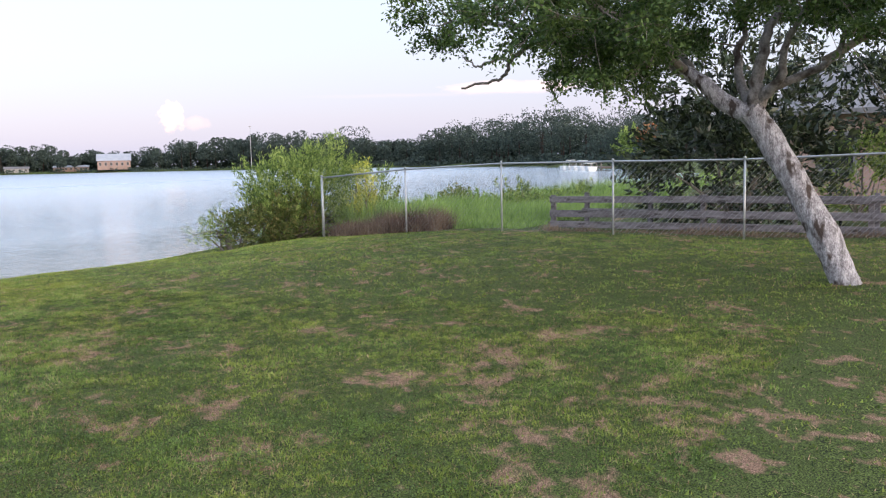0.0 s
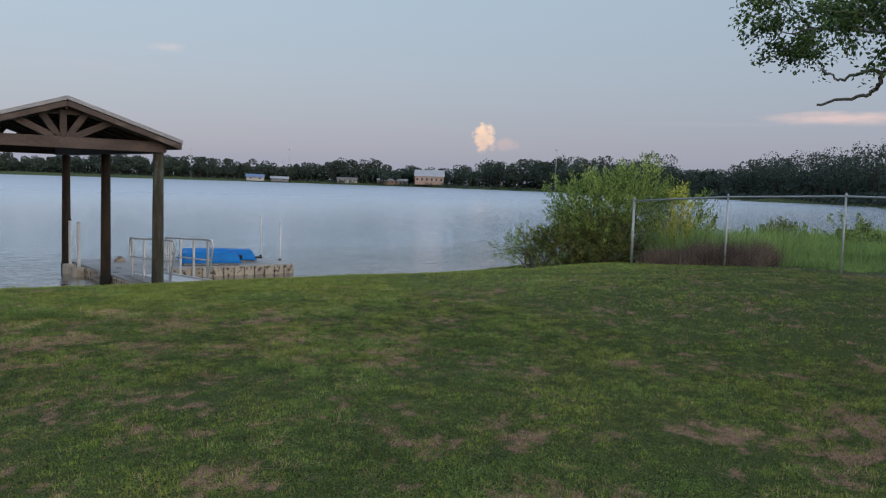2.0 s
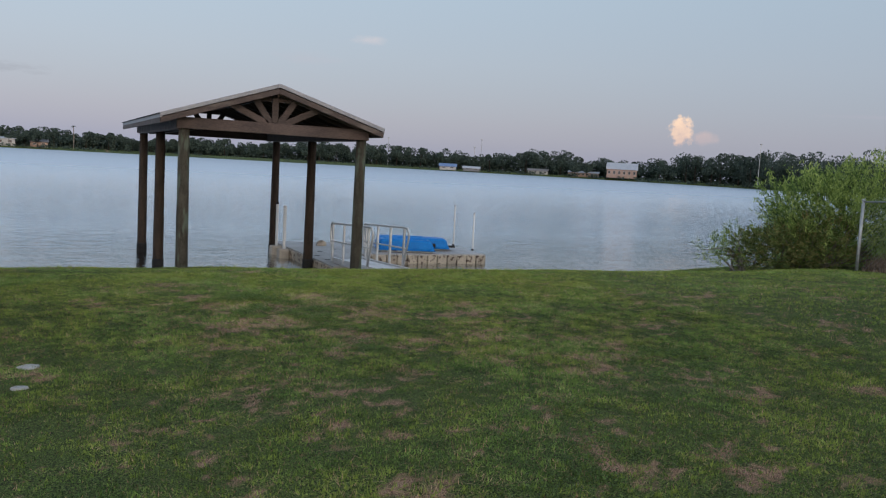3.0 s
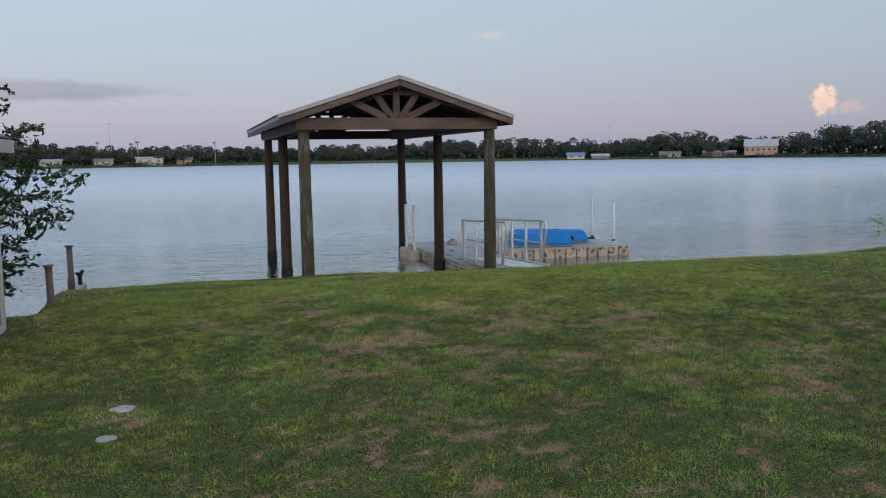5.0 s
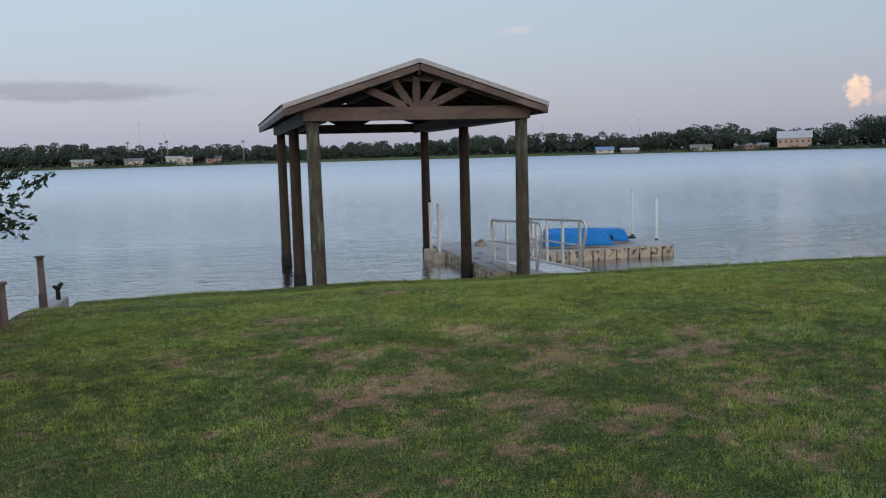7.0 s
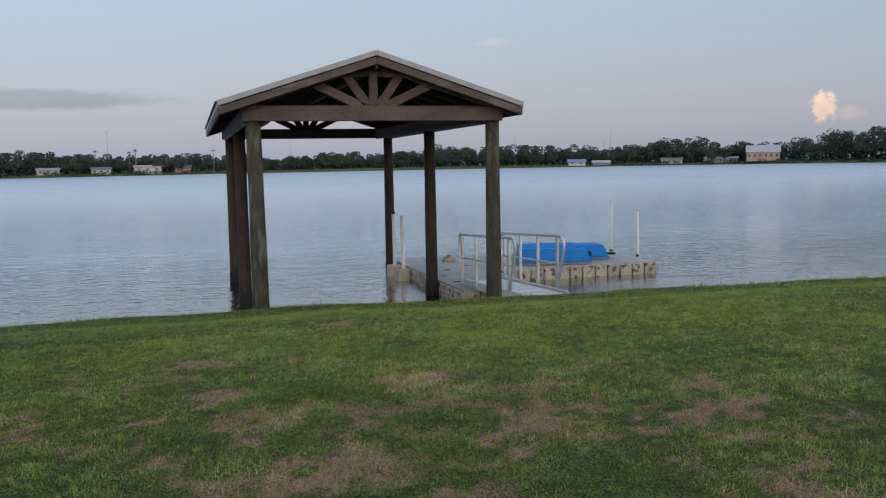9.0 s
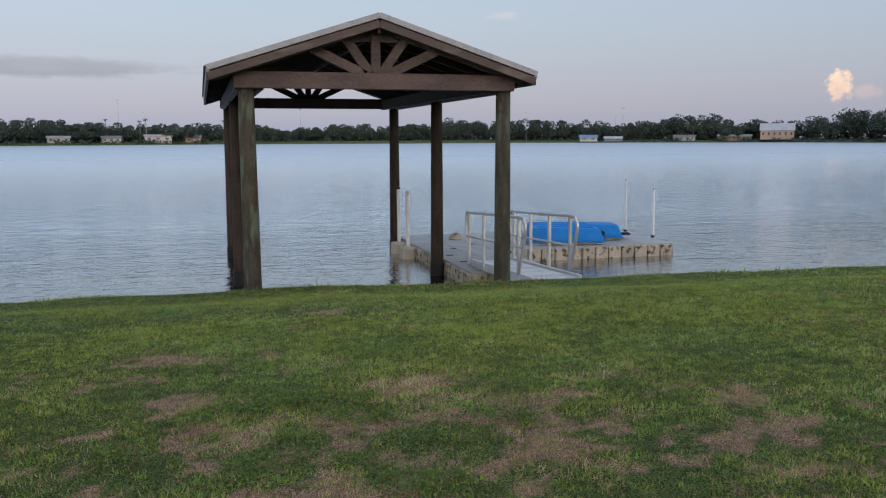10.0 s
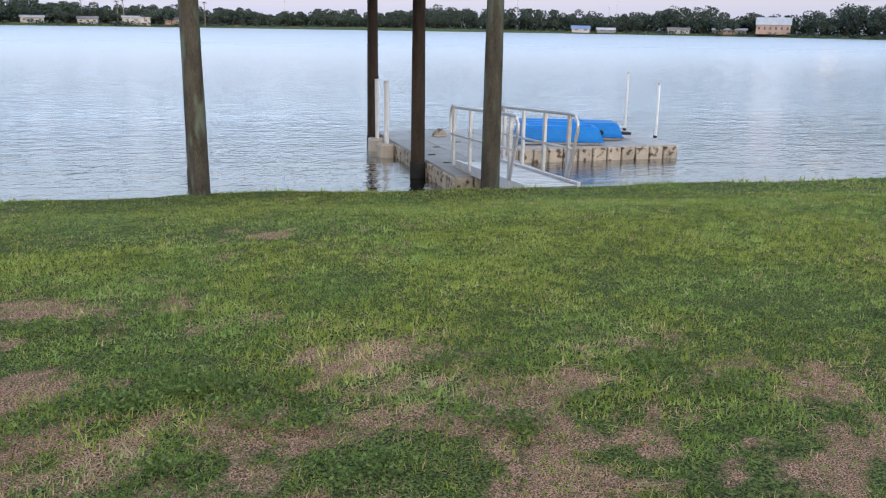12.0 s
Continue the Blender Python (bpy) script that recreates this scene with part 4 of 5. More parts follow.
def chain_link_fence():
    base = fence_at(0)
    f = thing("chain_link_fence", (*base, float(ground_z(*base))), "galvanised chain-link fence with round posts and top rail", "fence")
    tops = []
    n = 8
    for k in range(n):
        x, y = fence_at(k)
        g = float(ground_z(x, y))
        h = 1.48
        r = 0.034 if k == 0 else 0.021
        part("post", tube([(x, y, g - 0.3), (x, y, g + h + (0.03 if k == 0 else 0))], r, 12), GALVANISED, f, "round steel corner post" if k == 0 else "", smooth=True)
        part("post_cap", tube([(x, y, g + h), (x, y, g + h + 0.03), (x, y, g + h + 0.05)], [r * 1.3, r * 1.25, r * 0.4], 12), GALVANISED, f, smooth=True)
        tops.append((x, y, g))
    part("top_rail", tube([(x, y, g + 1.465) for x, y, g in tops], 0.021, 10), GALVANISED, f, smooth=True)
    for (xa, ya, ga), (xb, yb, gb) in zip(tops, tops[1:]):
        wide, tall, pitch = math.hypot(xb - xa, yb - ya), 1.42, 0.105
        co, fc = [], []
        for s in (-1, 1):
            for i in range(-int(tall / pitch) - 1, int(wide / pitch) + 1):
                a0 = i * pitch if s > 0 else i * pitch + tall
                # the wire runs up at forty-five degrees; clip it to the bay
                t0 = max(0.0, (0 - a0) / s if s > 0 else (a0 - wide))
                t1 = min(tall, (wide - a0) if s > 0 else a0)
                if t1 - t0 < 0.02:
                    continue
                for t in (t0, t1):
                    u = a0 + s * t
                    x, y, g = xa + (xb - xa) * u / wide, ya + (yb - ya) * u / wide, ga + (gb - ga) * u / wide
                    for ox, oz in ((0.0013, 0), (-0.0013, 0.0014), (-0.0013, -0.0014)):
                        co.append((x + ox + 0.002 * s, y + oz, g + 0.03 + t + oz))
                b = len(co) - 6
                fc += [(b, b + 1, b + 4, b + 3), (b + 1, b + 2, b + 5, b + 4), (b + 2, b, b + 3, b + 5)]
        mesh_from("wire_mesh", co, fc, GALVANISED, f, "diamond wire mesh")


chain_link_fence()


def board_fence(x, y_near, y_far, label, posts, boards, seed):
    rng = random.Random(seed)
    g = 0.08
    f = thing("board_fence", (x, y_far, g), label, "fence", "board fences behind the wire fence")
    for y in posts:
        part("post", box(x + 0.03, x + 0.13, y - 0.05, y + 0.05, g - 0.3, g + 0.72 + rng.uniform(-0.02, 0.03), 0.01), GREY_BOARD, f)
    for z0, z1 in boards:
        cuts = sorted([y_near, y_far] + [p for i, p in enumerate(posts) if 0 < i < len(posts) - 1])
        for a, b in zip(cuts, cuts[1:]):
            d = rng.uniform(-0.015, 0.015)
            part("board", beam((x, a + 0.004, g + (z0 + z1) / 2 + d), (x, b - 0.004, g + (z0 + z1) / 2 + d + rng.uniform(-0.02, 0.02)), 0.03, z1 - z0, 0.005), GREY_BOARD, f)


board_fence(13.95, -20.0, -10.1, "weathered grey timber board fence, low, mossy and warped",
            [-10.16, -13.4, -16.4, -19.6], ((0.03, 0.17), (0.25, 0.40), (0.56, 0.70)), 3)
board_fence(15.3, -19.5, -10.3, "weathered grey timber board fence, low, mossy and warped",
            [-10.4, -11.9, -13.4, -14.9, -16.4, -17.9, -19.4], ((0.2, 0.33), (0.5, 0.63)), 4)


# ---- plants ----
LEFTWARD, AWAY = np.array([-0.149, 0.989, 0.0]), np.array([0.989, 0.149, 0.0])
TREE = np.array([8.185, -16.6, 0.02])


def tree_at(l, d, z):
    """A place by its distance along the tree's lean, across it, and its height."""
    p = TREE + l * LEFTWARD + d * AWAY
    return (p[0], p[1], z)


def limb(points, r0, r1, n=10, wobble=0.0, rng=None, steps=5):
    pts = bend(points, steps)
    if wobble and rng is not None:
        pts = [p + Vector(rng.normal(size=3) * wobble * (0 < i < len(pts) - 1)) for i, p in enumerate(pts)]
    k = len(pts) - 1
    return pts, tube(pts, [r0 + (r1 - r0) * (i / k) ** 0.8 for i in range(k + 1)], n)


# how low the leaves hang along the crown: distances and heights
UNDERSIDE = ((-3.4, -0.35, 0.18, 0.55, 1.0, 1.4, 1.8, 2.1, 2.35, 2.64, 2.97, 3.24, 3.55, 3.86, 4.1, 4.6, 4.93, 5.28, 5.62, 5.97),
             (2.7, 2.78, 2.82, 3.05, 3.12, 3.1, 2.92, 2.65, 2.33, 2.33, 2.62, 2.4, 2.48, 2.9, 3.25, 3.3, 3.05, 2.97, 3.14, 3.7))


def shade_tree():
    rng = np.random.default_rng(11)
    t = thing("shade_tree", tuple(TREE), "leaning shade tree with pale lichen-covered trunk and spreading green crown", "tree")
    pts = bend([tree_at(-0.08, 0, -0.25), tree_at(0.0, 0, 0.03), tree_at(0.31, 0, 0.71), tree_at(0.68, 0, 1.41), tree_at(0.98, 0, 1.93), tree_at(1.13, 0, 2.14)], 14)
    k = len(pts) - 1
    radii = []
    for i in range(k + 1):
        f = i / k
        radii.append(0.168 + 0.08 * math.exp(-f * 14) - 0.015 * f + 0.02 * math.exp(-((f - 0.36) / 0.04) ** 2))
    bm = tube(pts, radii, 40)
    for v in bm.verts:
        q = v.co * 9
        ridge = noise.noise(Vector((q.x, q.y, q.z * 0.45))) * 0.014 + noise.noise(v.co * 26) * 0.007 + noise.noise(v.co * 3.1) * 0.018
        v.co += (v.co - Vector(tree_at(0, 0, 0)) - Vector((v.co.z * 0.5 * LEFTWARD[0], v.co.z * 0.5 * LEFTWARD[1], v.co.z))).normalized() * ridge
    part("trunk", bm, BARK, t, "pale mottled bark with lichen", smooth=True)
    fork = tree_at(1.06, 0, 2.05)
    main = [
        # (points, start radius, end radius)
        ([fork, tree_at(1.38, 0.05, 2.23), tree_at(1.79, 0.1, 2.58), tree_at(2.22, 0.1, 2.88), tree_at(2.66, 0.1, 3.08), tree_at(3.3, 0.0, 3.2), tree_at(4.3, 0.2, 3.45), tree_at(5.2, 0.3, 3.6)], 0.135, 0.018),
        ([fork, tree_at(1.07, 0.0, 2.3), tree_at(1.05, 0.0, 2.54), tree_at(0.94, 0.1, 3.05), tree_at(0.8, 0.2, 3.45), tree_at(0.9, 0.3, 4.3)], 0.12, 0.03),
        ([tree_at(1.02, 0, 2.2), tree_at(0.92, -0.05, 2.36), tree_at(0.58, -0.1, 2.51), tree_at(0.21, -0.2, 2.69), tree_at(0.06, -0.25, 2.98), tree_at(-0.5, -0.5, 3.6)], 0.075, 0.02),
        ([tree_at(1.1, 0.05, 2.2), tree_at(1.23, 0.3, 2.44), tree_at(1.31, 0.5, 2.92), tree_at(1.24, 0.7, 3.28), tree_at(1.6, 1.2, 4.0)], 0.085, 0.02),
        ([tree_at(1.0, 0, 2.25), tree_at(0.8, -0.2, 2.47), tree_at(0.71, -0.3, 2.88), tree_at(0.48, -0.6, 3.32), tree_at(0.2, -1.2, 4.2)], 0.07, 0.02),
        ([tree_at(1.9, 0.1, 2.66), tree_at(2.3, -0.4, 3.1), tree_at(2.9, -0.9, 3.45), tree_at(3.6, -1.3, 3.7)], 0.06, 0.015),
        ([tree_at(1.75, 0.1, 2.55), tree_at(2.1, 0.8, 3.0), tree_at(2.7, 1.4, 3.4), tree_at(3.6, 1.7, 3.6)], 0.055, 0.015),
        ([tree_at(0.3, -0.2, 2.66), tree_at(-0.4, 0.2, 3.1), tree_at(-1.2, 0.5, 3.5), tree_at(-2.2, 0.6, 3.8)], 0.06, 0.015),
        ([tree_at(2.9, 0.05, 3.12), tree_at(3.3, 0.4, 2.95), tree_at(3.5, 0.5, 2.8)], 0.035, 0.01),
        ([tree_at(2.2, 0.1, 2.88), tree_at(2.4, -0.3, 2.75), tree_at(2.5, -0.4, 2.55)], 0.03, 0.01),
        # the bare hooked branch that hangs out of the crown
        ([tree_at(3.3, 0.0, 3.2), tree_at(3.6, 0.0, 3.17), tree_at(3.88, 0.0, 3.16), tree_at(4.22, 0.0, 2.95), tree_at(4.3, 0.0, 2.8), tree_at(4.4, 0.0, 2.69), tree_at(4.7, 0.0, 2.66), tree_at(4.96, 0.0, 2.61)], 0.045, 0.014),
        ([tree_at(4.24, 0.0, 2.93), tree_at(4.45, 0.03, 2.98), tree_at(4.66, 0.0, 2.9), tree_at(4.78, 0.0, 2.92), tree_at(4.95, 0.05, 3.05)], 0.026, 0.009),
    ]
    tips = []
    for i, (p, r0, r1) in enumerate(main):
        line, bm = limb(p, r0, r1, 12, 0.012, rng)
        part("limb", bm, (BARK if i == 0 else LIMB_BARK) if r0 > 0.06 else TWIG, t, smooth=True)
        if i < 10:
            tips += [np.array(q) for q in line[len(line) // 3:]]
    # clumps of leaves in a broad, uneven dome that opens below
    centres = []
    while len(centres) < 270:
        l, d, z = rng.uniform(-3.4, 5.8), rng.uniform(-2.3, 2.3), rng.uniform(2.3, 5.4)
        low = float(np.interp(l, UNDERSIDE[0], UNDERSIDE[1])) + 0.22 + 0.08 * d + 0.12 * math.sin(3.1 * l + 2 * d)
        top = 5.4 - 0.075 * (l - 1) ** 2 - 0.16 * d * d
        if low < z < max(top, low + 0.35) and (z < 3.7 or rng.random() < 0.35) and ((l - 1.1) / 4.75) ** 2 + (d / 2.35) ** 2 < 1:
            if math.sin(2.6 * l + 1.3 * z) * math.sin(2.2 * d - 1.7 * z + 1) < 0.42:
                centres.append((l, d, z))
    twig = bmesh.new()
    allc, heads = [], []
    for l, d, z in centres:
        c = np.array(tree_at(l, d, z))
        near = min(tips, key=lambda q: float(np.sum((q - c) ** 2)))
        midp = (near + c) / 2 + rng.normal(size=3) * 0.08
        tube(bend([near, midp, c], 3), [0.014, 0.012, 0.01, 0.008, 0.006, 0.005, 0.004], 5, twig, caps=False)
        sprays = rng.integers(6, 9)
        for _ in range(sprays):
            out = unit(rng.normal(size=(1, 3)) * np.array([1, 1, 0.55]))[0]
            ln = rng.uniform(0.25, 0.5)
            n = 62
            f = rng.uniform(0.1, 1, n)[:, None]
            allc.append(c + out * ln * f + rng.normal(size=(n, 3)) * 0.055 - np.array([0, 0, 0.12]) * f * f)
            heads.append(np.repeat(out[None] * 0.8 + np.array([[0, 0, -0.35]]), n, 0))
            tube([c, c + out * ln * 0.9 - np.array([0, 0, 0.09])], [0.005, 0.002], 4, twig, caps=False)
    part("twig_work", twig, TWIG, t)
    allc, heads = np.concatenate(allc), np.concatenate(heads)
    co, fc = leaves(allc, 0.06, rng, 0.5, heads, 0.8)
    crown = mesh_from("crown", co, fc, OAK_LEAF, t, "small dark green leaves")
    crown["kind"] = "stuff"


shade_tree()


def shrub(name, label, base, lobes, leaf, count, material, slim=0.35, stems=9, up=0.6, seed=1, category="shrub", stem_mat=None, droop=0.0):
    """A shrub: stems from the base into lobes (centre, radii), each filled with sprays of leaves."""
    rng = np.random.default_rng(seed)
    s = thing(name, base, label, category)
    bm = bmesh.new()
    vol = np.array([r[0] * r[1] * r[2] for _, r in lobes])
    pts, heads = [], []
    for (c, r), share in zip(lobes, vol / vol.sum()):
        c, r = np.array(c, float), np.array(r, float)
        sprays = max(12, int(count * share / 22))
        dirs = unit(rng.normal(size=(sprays, 3)))
        rad = rng.uniform(0.35, 1.0, sprays) ** 0.6 * (1 + 0.16 * np.sin(5 * dirs[:, 0] + 4 * dirs[:, 2] + seed) + rng.normal(size=sprays) * 0.08)
        start = c + dirs * r * rad[:, None]
        for p, d in zip(start, dirs):
            if p[2] < base[2] + 0.03:
                p[2] = base[2] + rng.uniform(0.03, 0.25)
            f = rng.uniform(0, 1, 22)[:, None]
            out = d * 0.7 + np.array([0, 0, up])
            out = out / np.linalg.norm(out)
            pts.append(p + out * leaf * 3.2 * f + rng.normal(size=(22, 3)) * leaf * 0.35 - np.array([0, 0, droop]) * f * f)
            heads.append(np.repeat(out[None], 22, 0))
        for k in range(max(2, int(stems * share) + 1)):
            q = start[rng.integers(len(start))]
            b = np.array(base) + rng.normal(size=3) * np.array([0.15, 0.15, 0.0])
            m = (b + q) / 2 + rng.normal(size=3) * 0.12 + np.array([0, 0, 0.1])
            tube(bend([b, m, q], 4), np.linspace(0.028, 0.006, 9).tolist(), 6, bm, caps=False)
    part("stem", bm, stem_mat or TWIG, s)
    co, fc = leaves(np.concatenate(pts), leaf, rng, slim, np.concatenate(heads) * 1.1, 0.7)
    o = mesh_from("foliage", co, fc, material, s)
    o["kind"] = "stuff"
    return s


def gz(x, y):
    return float(ground_z(x, y))


shrub("shore_willow", "rounded yellow-green willow shrub at the end of the wire fence", (14.0, -2.9, -0.5),
      [((14.1, -3.0, 0.75), (1.5, 1.5, 1.0)), ((14.3, -3.4, 1.35), (1.0, 1.0, 0.75)), ((13.7, -2.6, 0.9), (1.2, 1.2, 0.8)), ((14.7, -4.4, 0.7), (0.9, 0.9, 0.8))],
      0.11, 24000, WILLOW_LEAF, 0.2, 26, 0.9, 21)
shrub("rusty_shrub", "dense dark green shrub with rust-tinged tips at the water's edge", (13.3, -2.4, -0.55),
      [((13.1, -2.6, 0.05), (0.9, 0.9, 0.62)), ((13.0, -2.1, -0.05), (0.8, 0.8, 0.5)), ((13.5, -3.1, 0.2), (0.8, 0.8, 0.6))],
      0.08, 17000, RUST_LEAF, 0.3, 14, 0.5, 22)
shrub("feathery_shrub", "thin feathery grey-green shrub leaning out over the water", (12.6, -1.7, -0.6),
      [((12.45, -1.5, -0.1), (0.5, 0.5, 0.5)), ((12.2, -1.1, -0.15), (0.4, 0.4, 0.3))],
      0.085, 2600, WILLOW_LEAF, 0.16, 14, 0.4, 23)
shrub("yellow_shoots", "upright yellow shoots inside the willow shrub", (14.3, -4.75, -0.3),
      [((14.3, -4.75, 0.45), (0.28, 0.28, 0.75)), ((14.2, -4.9, 1.1), (0.2, 0.2, 0.4))],
      0.11, 1500, YELLOW_LEAF, 0.2, 8, 1.8, 24)
shrub("broadleaf_shrub", "large dark evergreen shrub with drooping long leaves behind the fence", (16.0, -13.6, 0.0),
      [((16.0, -13.4, 1.5), (1.4, 1.6, 1.3)), ((16.3, -13.9, 2.7), (1.2, 1.5, 1.0)), ((15.8, -12.4, 1.6), (1.0, 1.0, 1.0)), ((16.0, -14.6, 1.3), (1.1, 1.1, 1.1)), ((16.2, -13.0, 3.3), (1.0, 1.2, 0.8))],
      0.21, 9500, LAUREL_LEAF, 0.3, 22, 0.15, 25, "tree", droop=0.25)
shrub("broadleaf_tree", "dark evergreen tree beside the neighbouring house", (19.5, -17.4, 0.0),
      [((19.5, -17.2, 2.8), (1.8, 2.2, 1.2)), ((20.5, -18.6, 3.4), (2.0, 2.2, 1.4)), ((18.8, -19.5, 2.6), (1.5, 2.0, 1.3)), ((20.0, -15.4, 4.2), (1.8, 1.6, 1.0))],
      0.2, 9000, LAUREL_LEAF, 0.35, 20, 0.2, 26, "tree", droop=0.2)
shrub("yellow_bush", "yellow-green bush growing along the fence", (18.6, -15.9, 0.0),
      [((18.5, -15.8, 1.0), (0.8, 0.8, 0.9)), ((18.8, -16.6, 1.4), (0.7, 0.7, 0.7))],
      0.12, 3000, WILLOW_LEAF, 0.35, 10, 0.6, 27)
shrub("crape_myrtle", "crape myrtle with arching leafy sprays and few pink blossoms", (-5.0, -4.7, -0.5),
      [((-4.8, -4.4, 0.9), (1.15, 1.15, 1.0)), ((-4.7, -4.3, 0.4), (0.95, 0.85, 0.75)), ((-4.9, -4.5, 1.8), (0.95, 0.95, 0.85)), ((-4.2, -3.8, 1.2), (0.8, 0.7, 0.5)), ((-5.1, -4.7, 2.6), (0.75, 0.8, 0.55)), ((-4.3, -4.0, 1.95), (0.6, 0.6, 0.5)), ((-3.95, -3.75, 1.0), (0.5, 0.5, 0.3))],
      0.085, 7500, MYRTLE_LEAF, 0.42, 34, 0.35, 28, droop=0.06)


def arching_sprays():
    """Long bowed shoots of the crape myrtle with leaves on both sides."""
    rng = np.random.default_rng(30)
    s = bpy.data.objects["crape_myrtle"]
    stems, pts, heads = bmesh.new(), [], []
    for k in range(64):
        z = rng.uniform(0.0, 2.5)
        a = rng.uniform(-1.9, 1.5) if k % 3 else rng.uniform(0, 6.28)
        reach = rng.uniform(0.8, 1.35) * (1.0 - 0.18 * max(0.0, z - 0.6))
        d = np.array([math.cos(a), math.sin(a), 0.0])
        root = np.array([-4.85, -4.5, z]) + rng.normal(size=3) * 0.16
        rise = rng.uniform(0.15, 0.55) + 0.15 * (z > 1.6)
        line = [root + d * reach * f + np.array([0, 0, rise * (1.7 * f - 1.25 * f * f)]) for f in np.linspace(0, 1, 7)]
        line = bend(line, 3)
        tube(line, np.linspace(0.011, 0.003, len(line)).tolist(), 5, stems, caps=False)
        line = np.array(line)
        n = int(reach * 62)
        f = np.linspace(0.18, 1.0, n) * (len(line) - 1)
        i = np.minimum(f.astype(int), len(line) - 2)
        q = line[i] + (line[i + 1] - line[i]) * (f - i)[:, None]
        side = np.array([-d[1], d[0], 0.0]) * np.where(np.arange(n) % 2, 1, -1)[:, None]
        out = side + d * 0.6 + np.array([0, 0, -0.25]) + rng.normal(size=(n, 3)) * 0.35
        pts.append(q + unit(out) * 0.04)
        heads.append(out)
    part("spray_stem", stems, TWIG, s)
    co, fc = leaves(np.concatenate(pts), 0.085, rng, 0.45, np.concatenate(heads) * 2.0, 0.4)
    o = mesh_from("spray_leaves", co, fc, MYRTLE_LEAF, s, "paired dark leaves on arching shoots")
    o["kind"] = "stuff"


arching_sprays()


def blossoms():
    rng = np.random.default_rng(29)
    s = bpy.data.objects["crape_myrtle"]
    for c in ((-5.0, -4.5, 2.45), (-5.3, -4.9, 2.85), (-4.75, -4.45, 2.2), (-5.5, -4.7, 2.6)):
        co, fc = leaves(np.array(c) + rng.normal(size=(90, 3)) * np.array([0.05, 0.05, 0.09]), 0.028, rng, 0.8)
        mesh_from("blossom", co, fc, PINK, s, "faded pink blossom")


blossoms()


def blades(x, y, h, w, rng, lean=0.5):
    """Arrays for upright grass blades, a triangle each, bent over at random."""
    n = len(x)
    z = ground_z(x, y) - 0.004
    a = rng.uniform(0, 2 * np.pi, n)
    b = rng.uniform(0, 2 * np.pi, n)
    bend_ = np.abs(rng.normal(size=n)) * lean * h
    dx, dy = np.cos(a) * w * 0.5, np.sin(a) * w * 0.5
    co = np.stack([np.stack([x - dx, y - dy, z], 1), np.stack([x + dx, y + dy, z], 1),
                   np.stack([x + np.cos(b) * bend_, y + np.sin(b) * bend_, z + h / np.sqrt(1 + (bend_ / h) ** 2)], 1)], 1).reshape(-1, 3)
    return co, np.arange(3 * n).reshape(-1, 3)


